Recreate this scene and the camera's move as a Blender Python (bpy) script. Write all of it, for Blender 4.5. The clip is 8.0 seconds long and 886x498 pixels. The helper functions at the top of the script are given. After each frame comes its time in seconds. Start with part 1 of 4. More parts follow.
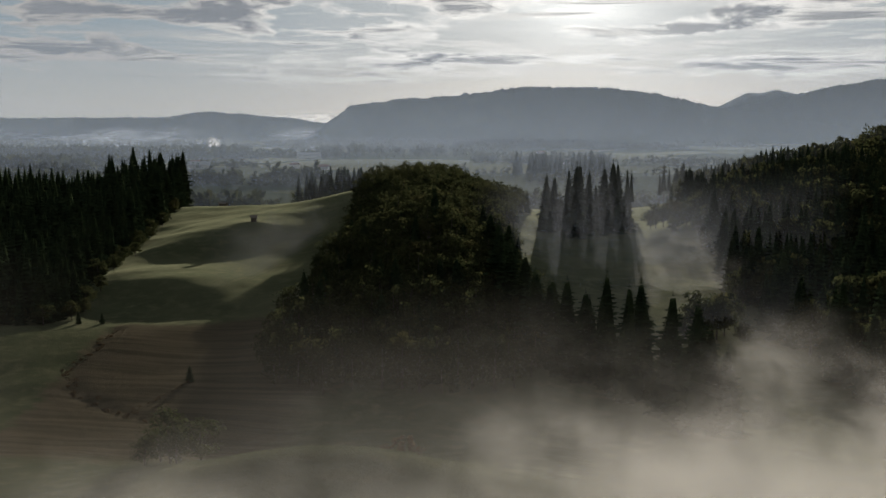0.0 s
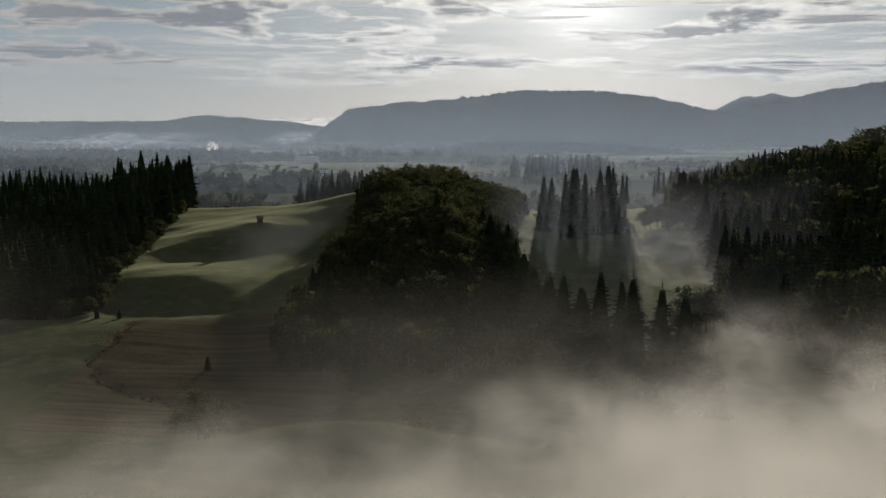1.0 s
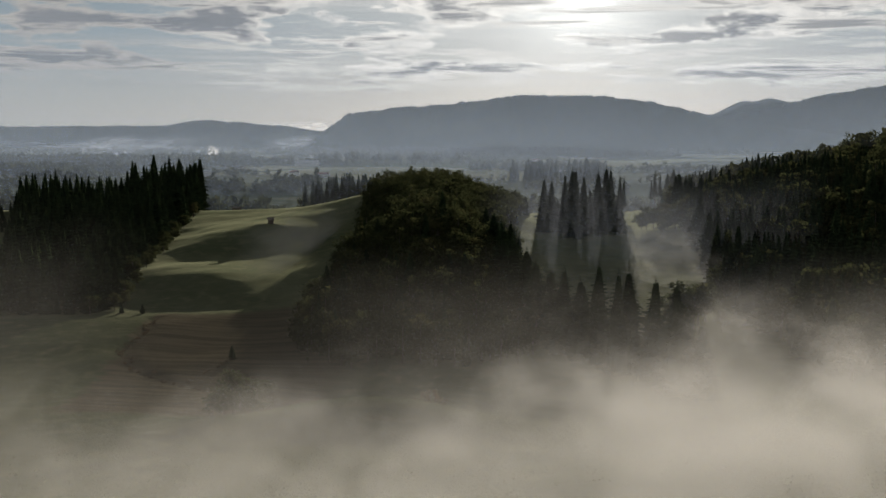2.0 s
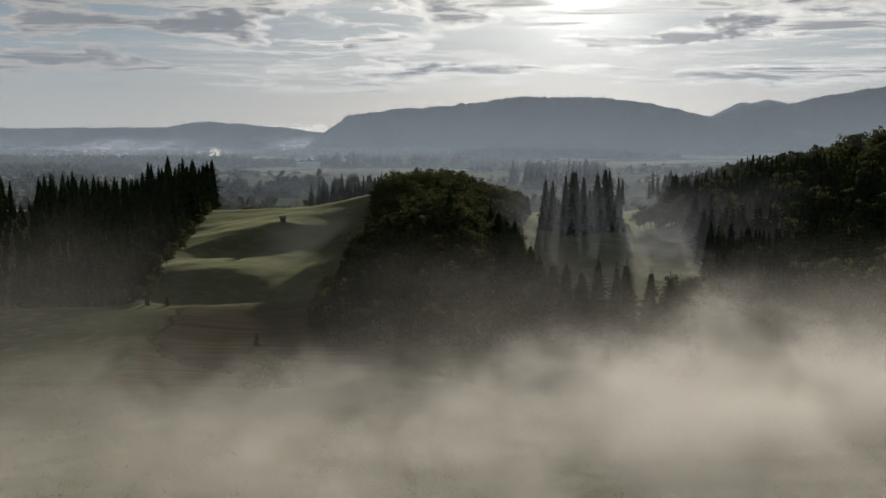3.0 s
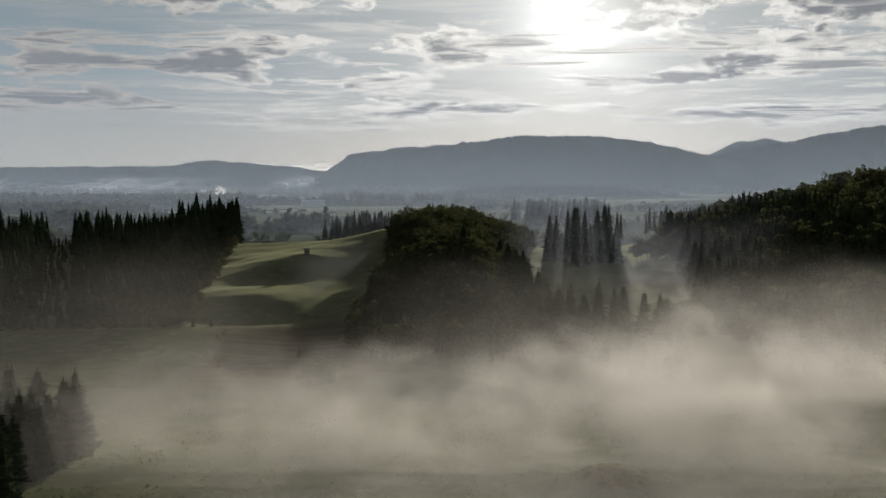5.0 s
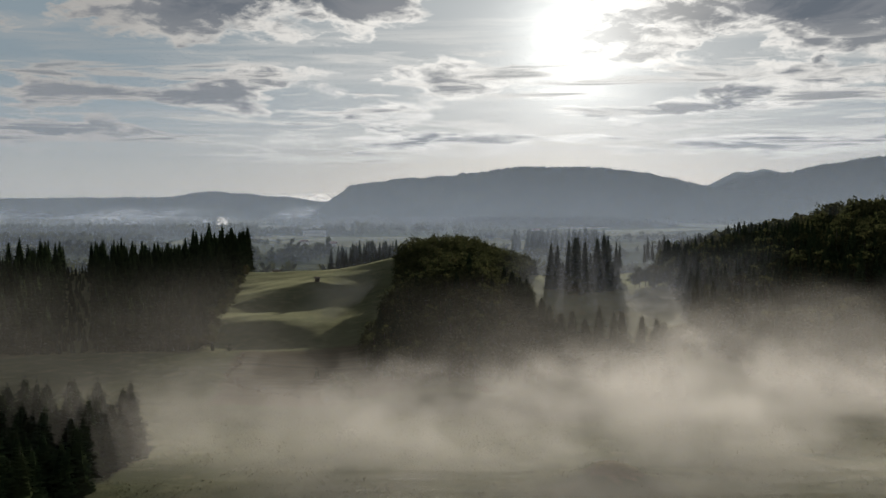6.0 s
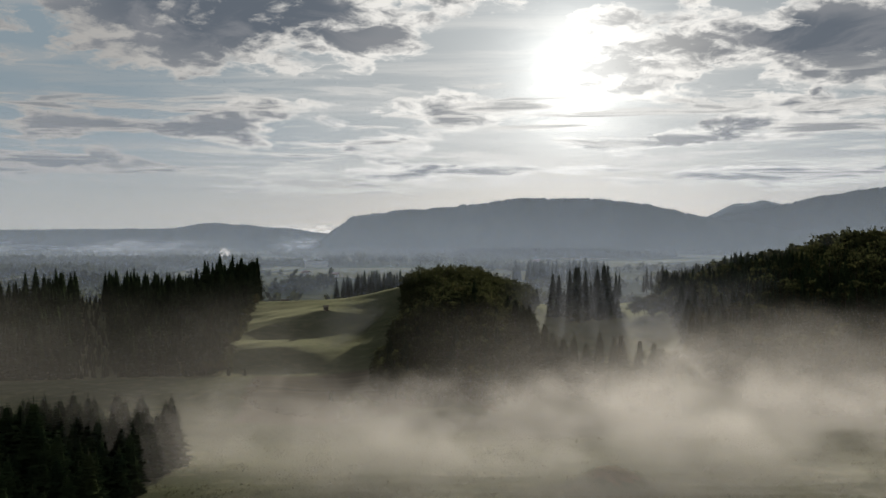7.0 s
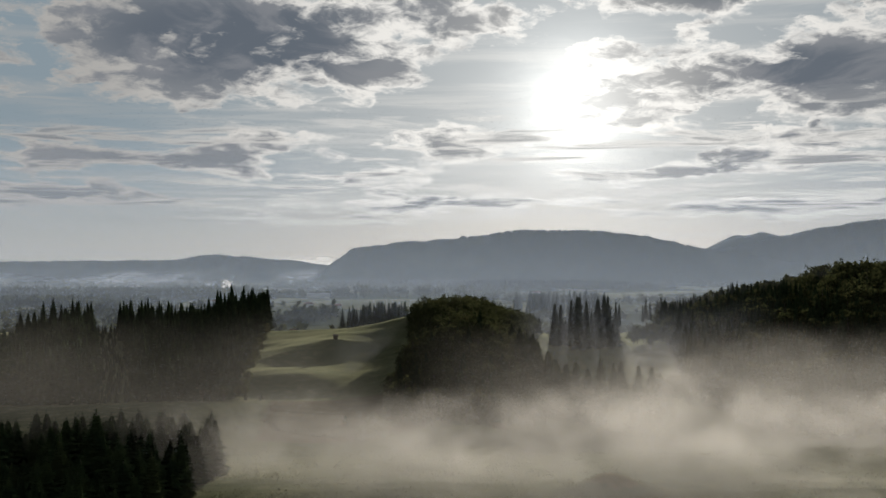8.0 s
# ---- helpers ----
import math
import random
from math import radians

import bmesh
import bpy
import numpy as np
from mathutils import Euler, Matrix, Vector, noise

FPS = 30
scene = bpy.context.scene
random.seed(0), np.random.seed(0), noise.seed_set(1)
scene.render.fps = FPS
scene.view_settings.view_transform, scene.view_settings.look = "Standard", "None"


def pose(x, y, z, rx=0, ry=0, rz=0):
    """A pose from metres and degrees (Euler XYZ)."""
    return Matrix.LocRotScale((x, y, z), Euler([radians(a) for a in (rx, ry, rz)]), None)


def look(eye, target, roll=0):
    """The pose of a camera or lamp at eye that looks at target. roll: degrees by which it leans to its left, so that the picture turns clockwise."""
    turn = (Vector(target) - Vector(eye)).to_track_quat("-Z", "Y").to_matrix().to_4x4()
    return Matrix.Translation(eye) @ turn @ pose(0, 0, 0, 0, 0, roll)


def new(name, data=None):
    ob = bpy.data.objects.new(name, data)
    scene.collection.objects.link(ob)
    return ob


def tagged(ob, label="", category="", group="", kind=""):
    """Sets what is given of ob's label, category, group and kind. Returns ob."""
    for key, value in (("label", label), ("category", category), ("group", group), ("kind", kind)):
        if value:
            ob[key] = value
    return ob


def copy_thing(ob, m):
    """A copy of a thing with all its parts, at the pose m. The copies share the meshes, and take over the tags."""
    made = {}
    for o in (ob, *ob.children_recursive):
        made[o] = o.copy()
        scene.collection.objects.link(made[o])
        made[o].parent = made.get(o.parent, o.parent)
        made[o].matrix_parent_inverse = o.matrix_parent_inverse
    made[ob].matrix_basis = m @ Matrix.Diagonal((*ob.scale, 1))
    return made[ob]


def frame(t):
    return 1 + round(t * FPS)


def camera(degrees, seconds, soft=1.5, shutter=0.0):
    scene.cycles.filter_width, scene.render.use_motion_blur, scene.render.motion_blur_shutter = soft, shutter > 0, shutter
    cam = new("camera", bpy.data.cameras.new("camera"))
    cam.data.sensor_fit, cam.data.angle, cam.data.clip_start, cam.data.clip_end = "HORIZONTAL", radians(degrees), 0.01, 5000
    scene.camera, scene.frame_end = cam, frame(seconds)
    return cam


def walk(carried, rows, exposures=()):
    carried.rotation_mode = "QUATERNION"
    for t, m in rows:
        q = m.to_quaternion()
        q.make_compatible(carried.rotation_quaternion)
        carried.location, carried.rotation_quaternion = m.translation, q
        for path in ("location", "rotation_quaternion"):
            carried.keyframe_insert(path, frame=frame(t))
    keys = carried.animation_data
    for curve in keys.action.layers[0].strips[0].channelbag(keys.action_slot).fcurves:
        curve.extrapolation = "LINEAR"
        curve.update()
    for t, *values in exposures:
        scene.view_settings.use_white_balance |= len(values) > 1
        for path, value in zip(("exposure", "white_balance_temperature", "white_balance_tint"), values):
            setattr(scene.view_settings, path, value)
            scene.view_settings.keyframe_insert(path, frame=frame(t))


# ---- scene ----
cam = camera(45.89, 8.0)
# the flight: backwards over the mist, tilting up towards the sky
PATH = [
    (0.0, 0.00, 0.00, 0.00, 0.000, -7.000, -0.101),
    (0.5, -0.39, -4.98, -0.03, -0.075, -6.952, -0.046),
    (1.0, -1.16, -11.10, -0.01, -0.154, -6.814, -0.069),
    (1.5, -2.19, -17.92, 0.01, -0.218, -6.665, -0.076),
    (3.0, -5.58, -40.14, 0.30, -0.286, -6.481, -0.033),
    (3.5, -6.94, -48.07, 0.39, -0.307, -6.485, -0.016),
    (4.0, -8.04, -55.68, 0.31, -0.300, -6.066, -0.031),
    (4.5, -9.12, -63.45, 0.34, -0.274, -5.243, 0.001),
    (6.0, -12.99, -87.71, 0.75, -0.312, -2.724, 0.060),
    (6.5, -13.98, -94.07, 0.57, -0.302, -1.860, 0.082),
    (7.0, -15.20, -101.99, 0.64, -0.312, -1.011, 0.082),
    (7.5, -16.77, -109.71, 0.42, -0.342, -0.168, 0.114),
    (8.0, -17.92, -118.65, 0.45, -0.320, 0.729, 0.077),
]
walk(cam, [(t, pose(x, y, z, 90 + pitch, roll, yaw)) for t, x, y, z, yaw, pitch, roll in PATH])
scene.cycles.transparent_max_bounces = 40

SUN_AZ, SUN_EL = radians(7.6), radians(8.35)  # right of straight ahead, above the horizon
SUN_DIR = Vector((math.sin(SUN_AZ) * math.cos(SUN_EL), math.cos(SUN_AZ) * math.cos(SUN_EL), math.sin(SUN_EL)))


# ---------------------------------------------------------------- node helpers
class Nodes:
    def __init__(self, tree):
        self.tree = tree
        tree.nodes.clear()

    def add(self, kind, **values):
        n = self.tree.nodes.new(kind)
        for key, v in values.items():
            setattr(n, key, v)
        return n

    def put(self, socket, v):
        if hasattr(v, "is_output"):
            self.tree.links.new(v, socket)
        elif v is not None:
            socket.default_value = v

    def math(self, op, a, b=None, c=None, clamp=False):
        n = self.add("ShaderNodeMath", operation=op, use_clamp=clamp)
        for s, v in zip(n.inputs, (a, b, c)):
            self.put(s, v)
        return n.outputs[0]

    def vmath(self, op, a, b=None):
        n = self.add("ShaderNodeVectorMath", operation=op)
        self.put(n.inputs[0], a)
        self.put(n.inputs[1], b)
        return n.outputs["Value"] if op in ("DOT_PRODUCT", "LENGTH") else n.outputs["Vector"]

    def noise(self, vec, scale, detail=4.0, rough=0.55, distort=0.0):
        n = self.add("ShaderNodeTexNoise")
        self.put(n.inputs["Vector"], vec)
        n.inputs["Scale"].default_value = scale
        n.inputs["Detail"].default_value = detail
        n.inputs["Roughness"].default_value = rough
        n.inputs["Distortion"].default_value = distort
        return n.outputs["Fac"]

    def step(self, v, lo, hi, to_lo=0.0, to_hi=1.0):
        n = self.add("ShaderNodeMapRange", interpolation_type="SMOOTHSTEP")
        for s, a in zip(n.inputs, (v, lo, hi, to_lo, to_hi)):
            self.put(s, a)
        return n.outputs[0]

    def mix(self, fac, a, b, blend="MIX"):
        n = self.add("ShaderNodeMix", data_type="RGBA", blend_type=blend)
        self.put(n.inputs[0], fac)
        self.put(n.inputs[6], a)
        self.put(n.inputs[7], b)
        return n.outputs[2]

    def combine(self, x, y, z):
        n = self.add("ShaderNodeCombineXYZ")
        for s, v in zip(n.inputs, (x, y, z)):
            self.put(s, v)
        return n.outputs[0]

    def split(self, v):
        n = self.add("ShaderNodeSeparateXYZ")
        self.put(n.inputs[0], v)
        return n.outputs

    def bump(self, height, strength, distance):
        n = self.add("ShaderNodeBump")
        n.inputs["Strength"].default_value = strength
        n.inputs["Distance"].default_value = distance
        self.put(n.inputs["Height"], height)
        return n.outputs[0]


# ---------------------------------------------------------------- sky
def build_sky():
    world = bpy.data.worlds.new("morning_sky")
    world.use_nodes = True
    N = Nodes(world.node_tree)
    ray = N.add("ShaderNodeTexCoord").outputs["Generated"]
    x, y, z = N.split(ray)
    az = N.math("ARCTAN2", x, y)
    el = N.math("ARCSINE", z)
    sky = N.add("ShaderNodeTexSky", sky_type="NISHITA", sun_disc=False, sun_elevation=SUN_EL, sun_rotation=SUN_AZ, altitude=800.0, air_density=1.0, dust_density=1.5, ozone_density=1.0)
    hsv = N.add("ShaderNodeHueSaturation")
    hsv.inputs["Saturation"].default_value = 0.45
    N.put(hsv.inputs["Color"], sky.outputs[0])
    near_sun = N.vmath("DOT_PRODUCT", ray, tuple(SUN_DIR))
    clear = N.mix(N.step(near_sun, -0.4, 0.88), (0.7, 0.95, 1.35, 1), (2.2, 2.8, 3.25, 1))
    clear = N.mix(N.step(near_sun, 0.9, 0.999), clear, (3.1, 3.5, 3.8, 1))
    low = N.math("MULTIPLY", N.step(el, radians(5.5), radians(-0.5)), N.step(near_sun, 0.0, 0.8, 0.35, 1.0))
    clear = N.mix(low, clear, (3.2, 3.2, 2.95, 1))
    clear = N.mix(0.05, clear, hsv.outputs[0])

    streak = N.noise(N.combine(N.math("MULTIPLY", az, 4.0), N.math("MULTIPLY", N.math("SQRT", N.math("MAXIMUM", el, 0.0)), 42.0), 7.0), 1.0, 7.0, 0.6, 0.4)
    clear = N.mix(N.math("MULTIPLY", N.step(streak, 0.47, 0.66), 0.4), clear, N.mix(N.step(near_sun, 0.9, 0.998), (4.0, 3.95, 3.85, 1), (7.0, 6.9, 6.6, 1)))

    # cloud masses: long streaks low down, big grey banks higher up
    lift = N.math("POWER", N.math("MAXIMUM", el, 0.002), 0.3)
    flat = N.combine(N.math("MULTIPLY", az, 11.0), N.math("MULTIPLY", lift, 27.0), 0.0)
    warp = N.noise(N.combine(N.math("MULTIPLY", az, 19.0), N.math("MULTIPLY", N.math("SQRT", N.math("MAXIMUM", el, 0.0)), 36.0), 0.0), 1.3, 6.0, 0.6)
    flat = N.vmath("ADD", flat, N.combine(N.math("MULTIPLY", warp, 0.9), N.math("MULTIPLY", warp, -0.75), 0.3))
    big = N.math("ADD", N.noise(flat, 1.0, 8.0, 0.52), N.math("MULTIPLY", N.math("SUBTRACT", N.noise(N.combine(N.math("MULTIPLY", az, 19.0), N.math("MULTIPLY", N.math("SQRT", N.math("MAXIMUM", el, 0.0)), 36.0), 4.0), 2.6, 7.0, 0.6), 0.5), 0.16))

    def blob(a, e, sa, se):
        u = N.math("DIVIDE", N.math("SUBTRACT", az, radians(a)), radians(sa))
        v = N.math("DIVIDE", N.math("SUBTRACT", el, radians(e)), radians(se))
        r2 = N.math("ADD", N.math("MULTIPLY", u, u), N.math("MULTIPLY", v, v))
        return N.math("EXPONENT", N.math("MULTIPLY", r2, -1.0))

    bias = 0.0
    for a, e, sa, se, w in ((-10.8, 11.9, 9.5, 2.9, 0.29), (18.5, 9.9, 7.5, 1.5, 0.28), (13.2, 14.0, 3.6, 0.9, 0.24), (1.5, 9.6, 3.4, 1.5, -0.15), (0.8, 10.8, 3.2, 1.6, -0.14),
                            (-21.5, 3.5, 5.0, 0.55, 0.3), (-15.0, 5.5, 6.5, 0.5, 0.2), (-8.3, 6.9, 1.6, 0.4, 0.14), (-3.0, 6.8, 4.0, 0.35, 0.1), (1.1, 6.0, 1.5, 0.42, 0.22),
                            (0.0, 3.2, 5.0, 0.4, 0.2), (17.0, 2.9, 9.0, 0.42, 0.22), (13.0, 4.8, 7.0, 0.35, 0.15), (20.0, 6.1, 5.0, 0.45, 0.1), (-18.0, 7.3, 8.0, 0.7, -0.13), (11.5, 6.8, 3.0, 0.6, -0.1)):
        bias = N.math("ADD", bias, N.math("MULTIPLY", blob(a, e, sa, se), w))
    fade = N.step(el, radians(1.2), radians(3.5))
    dens = N.math("ADD", N.math("ADD", big, bias), N.math("MULTIPLY", N.step(el, radians(4.0), radians(9.0)), 0.075))
    cover = N.math("MULTIPLY", N.step(dens, 0.54, 0.63), fade)
    round_map = N.combine(N.math("MULTIPLY", az, 19.0), N.math("MULTIPLY", N.math("SQRT", N.math("MAXIMUM", el, 0.0)), 36.0), 1.7)
    ruffle = N.noise(round_map, 1.6, 9.0, 0.6, 0.6)
    thick = N.step(N.math("ADD", dens, N.math("MULTIPLY", N.math("SUBTRACT", ruffle, 0.5), 0.5)), 0.58, 0.76)
    heavy = N.math("MULTIPLY", N.step(bias, 0.06, 0.24), N.step(el, radians(5.5), radians(8.5), 0.25, 1.0))
    away = N.step(near_sun, -0.2, 0.85, 0.35, 1.0)
    rim = N.mix(N.step(near_sun, 0.9, 0.998), (4.1, 4.0, 3.85, 1), (8.5, 8.3, 7.9, 1))
    core = N.mix(heavy, (2.2, 2.35, 2.55, 1), (1.15, 1.36, 1.66, 1))
    lumps = N.noise(round_map, 0.8, 7.0, 0.58, 0.8)
    core = N.mix(N.math("MULTIPLY", N.step(lumps, 0.42, 0.66), 0.75), core, (2.3, 2.4, 2.6, 1))
    core = N.mix(N.step(near_sun, 0.985, 0.9995), core, (3.4, 3.4, 3.4, 1))
    rim = N.mix(1.0, rim, N.combine(away, away, away), "MULTIPLY")
    colour = N.mix(cover, clear, N.mix(thick, rim, core))
    ragged = N.math("SUBTRACT", near_sun, N.math("MULTIPLY", N.step(ruffle, 0.35, 0.65), 0.00025))
    glow = 0.0
    for ray_way, power, amount in ((ragged, 700.0, 6.5), (ragged, 250.0, 1.8), (near_sun, 60.0, 0.7)):
        glow = N.math("ADD", glow, N.math("MULTIPLY", N.math("POWER", N.math("MAXIMUM", ray_way, 0.0), power), amount))
    glow = N.math("MULTIPLY", glow, N.math("SUBTRACT", 1.0, N.math("MULTIPLY", N.math("MULTIPLY", cover, thick), 0.25)))
    colour = N.mix(1.0, colour, N.combine(glow, glow, N.math("MULTIPLY", glow, 0.95)), "ADD")
    # flat bands of cloud towards the horizon
    bands = N.noise(N.combine(N.math("MULTIPLY", az, 7.0), N.math("MULTIPLY", N.math("SQRT", N.math("MAXIMUM", el, 0.0)), 58.0), 11.0), 1.0, 9.0, 0.58, 0.5)
    reach = N.math("MULTIPLY", N.step(el, radians(9.5), radians(6.0)), N.step(el, radians(1.8), radians(3.0)))
    band_colour = N.mix(N.step(bands, 0.58, 0.68), N.mix(N.step(near_sun, 0.9, 0.998), (4.1, 4.0, 3.85, 1), (8.0, 7.8, 7.4, 1)), N.mix(N.step(near_sun, 0.95, 0.998), (2.1, 2.2, 2.35, 1), (3.4, 3.4, 3.4, 1)))
    colour = N.mix(N.math("MULTIPLY", N.step(bands, 0.52, 0.59), N.math("MULTIPLY", reach, 0.85)), colour, band_colour)
    back = N.add("ShaderNodeBackground")
    back.inputs["Strength"].default_value = 0.1
    N.put(back.inputs["Color"], colour)
    N.tree.links.new(back.outputs[0], N.add("ShaderNodeOutputWorld").inputs[0])
    scene.world = world


build_sky()
sun = new("sun", bpy.data.lights.new("sun", "SUN"))
sun.data.energy, sun.data.angle, sun.data.color = 7.0, radians(0.6), (1.0, 0.93, 0.83)
sun.matrix_world = look(SUN_DIR * 300, (0, 0, 0))


# ---------------------------------------------------------------- materials
def material(name):
    m = bpy.data.materials.new(name)
    m.use_nodes = True
    return m, Nodes(m.node_tree)


def finish(N, shader):
    N.tree.links.new(shader, N.add("ShaderNodeOutputMaterial").inputs[0])


def principled(N, colour, rough, normal=None, spec=0.3):
    b = N.add("ShaderNodeBsdfPrincipled")
    N.put(b.inputs["Base Color"], colour)
    N.put(b.inputs["Roughness"], rough)
    b.inputs["Specular IOR Level"].default_value = spec
    if normal is not None:
        N.put(b.inputs["Normal"], normal)
    return b.outputs[0]


def matte(N, colour, normal):
    d = N.add("ShaderNodeBsdfDiffuse")
    d.inputs["Roughness"].default_value = 0.6
    N.put(d.inputs["Color"], colour)
    N.put(d.inputs["Normal"], normal)
    return d.outputs[0]


def leaf_material(name, dark, light, autumn, translucent=0.3, by_island=False):
    m, N = material(name)
    place = N.add("ShaderNodeNewGeometry")
    pick = place.outputs["Random Per Island"] if by_island else N.add("ShaderNodeObjectInfo").outputs["Random"]
    patch = N.noise(place.outputs["Position"], 0.35, 3.0)
    c = N.mix(N.step(patch, 0.3, 0.7), dark, light)
    c = N.mix(N.math("MULTIPLY", N.step(pick, 0.72, 1.0), 0.35), c, autumn)
    d = N.add("ShaderNodeBsdfDiffuse")
    N.put(d.inputs[0], c)
    t = N.add("ShaderNodeBsdfTranslucent")
    N.put(t.inputs[0], c)
    s = N.add("ShaderNodeMixShader")
    s.inputs[0].default_value = translucent
    N.tree.links.new(d.outputs[0], s.inputs[1])
    N.tree.links.new(t.outputs[0], s.inputs[2])
    finish(N, s.outputs[0])
    return m


def bark_material():
    m, N = material("bark")
    pos = N.add("ShaderNodeNewGeometry").outputs["Position"]
    streak = N.noise(N.vmath("MULTIPLY", pos, (6.0, 6.0, 1.2)), 1.5, 6.0)
    c = N.mix(streak, (0.045, 0.035, 0.028, 1), (0.14, 0.115, 0.095, 1))
    finish(N, principled(N, c, 0.9, N.bump(streak, 0.6, 0.05)))
    return m


def ground_material():
    m, N = material("meadow")
    pos = N.add("ShaderNodeNewGeometry").outputs["Position"]
    x, y, z = N.split(pos)
    broad = N.noise(pos, 0.035, 5.0, 0.6)
    mid = N.noise(pos, 0.25, 6.0, 0.65)
    tuft = N.noise(pos, 1.6, 5.0, 0.7)
    fine = N.noise(pos, 6.0, 3.0, 0.7)
    grass = N.mix(N.step(broad, 0.35, 0.65), (0.062, 0.072, 0.036, 1), (0.096, 0.1, 0.054, 1))
    grass = N.mix(N.step(mid, 0.45, 0.72), grass, (0.125, 0.122, 0.068, 1))
    # the unmown reddish-brown strip beside the ditch
    edge = N.math("MULTIPLY", N.math("SUBTRACT", mid, 0.5), 9.0)
    inside = N.math("MULTIPLY", N.step(N.math("ADD", N.math("ADD", x, N.math("MULTIPLY", y, 0.12)), edge), -47.5, -44.5), N.step(N.math("ADD", x, edge), -16.0, -26.0))
    inside = N.math("MULTIPLY", inside, N.math("MULTIPLY", N.step(N.math("ADD", y, edge), 118.0, 132.0), N.step(N.math("ADD", y, edge), 236.0, 228.0)))
    rows = N.noise(N.combine(N.math("MULTIPLY", x, 0.05), N.math("ADD", y, N.math("MULTIPLY", x, 0.22)), 0.0), 0.4, 4.0, 0.6)
    brown = N.mix(N.math("MULTIPLY", N.math("ADD", tuft, N.step(rows, 0.38, 0.62)), 0.5), (0.055, 0.042, 0.028, 1), (0.15, 0.115, 0.078, 1))
    grass = N.mix(N.math("MULTIPLY", inside, 0.85), grass, brown)
    # bare soil on the low mound
    mx, my = N.math("DIVIDE", N.math("SUBTRACT", x, 8.3), 3.6), N.math("DIVIDE", N.math("SUBTRACT", y, 36.0), 2.6)
    bare = N.step(N.math("ADD", N.math("ADD", N.math("MULTIPLY", mx, mx), N.math("MULTIPLY", my, my)), N.math("MULTIPLY", N.math("SUBTRACT", tuft, 0.5), 3.0)), 1.2, 0.3)
    grass = N.mix(N.math("MULTIPLY", bare, 0.8), grass, N.mix(fine, (0.12, 0.088, 0.055, 1), (0.28, 0.21, 0.14, 1)))
    # patchwork of fields out on the plain
    cell = N.add("ShaderNodeTexVoronoi")
    N.put(cell.inputs["Vector"], N.vmath("MULTIPLY", pos, (0.0048, 0.0032, 0.0)))
    cell.inputs["Scale"].default_value = 1.0
    tint = N.split(cell.outputs["Color"])[0]
    plain = N.mix(N.step(tint, 0.25, 0.75), (0.04, 0.052, 0.027, 1), (0.15, 0.15, 0.085, 1))
    c = N.mix(N.step(y, 480.0, 650.0), grass, plain)
    c = N.mix(N.math("MULTIPLY", N.step(tuft, 0.5, 0.75), 0.45), c, (0.05, 0.058, 0.024, 1))
    c = N.mix(N.math("MULTIPLY", N.step(fine, 0.5, 0.8), 0.3), c, (0.19, 0.18, 0.10, 1))
    height = N.math("ADD", N.math("MULTIPLY", tuft, 0.8), N.math("MULTIPLY", fine, 0.35))
    s = N.add("ShaderNodeBsdfSheen")
    # lit grass painted in: sheen strength set by y, strong near and past 215
    painted_sheen = N.math("MULTIPLY", N.step(y, 620.0, 450.0, 0.08, 0.34), N.math("ADD", N.step(y, 50.0, 100.0, 1.4, 0.12), N.step(y, 215.0, 250.0, 0.0, 1.7)))
    painted_sheen = N.math("MULTIPLY", painted_sheen, N.math("SUBTRACT", 1.0, N.math("MULTIPLY", inside, 0.6)))
    N.put(s.inputs["Color"], N.mix(1.0, N.mix(0.3, c, (0.26, 0.26, 0.18, 1)), N.combine(painted_sheen, painted_sheen, painted_sheen), "MULTIPLY"))
    s.inputs["Roughness"].default_value = 0.45
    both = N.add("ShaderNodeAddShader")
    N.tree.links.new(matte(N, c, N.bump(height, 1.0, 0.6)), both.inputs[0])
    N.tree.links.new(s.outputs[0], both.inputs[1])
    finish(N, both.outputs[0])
    return m


def slope_material(name, dark, light, scale):
    m, N = material(name)
    pos = N.add("ShaderNodeNewGeometry").outputs["Position"]
    crowns = N.noise(pos, 0.09 * scale, 5.0, 0.65)
    woods = N.noise(pos, 0.004 * scale, 4.0)
    c = N.mix(N.step(crowns, 0.35, 0.65), dark, light)
    c = N.mix(N.step(woods, 0.55, 0.62), c, light)
    finish(N, matte(N, c, N.bump(crowns, 1.0, 8.0)))
    return m


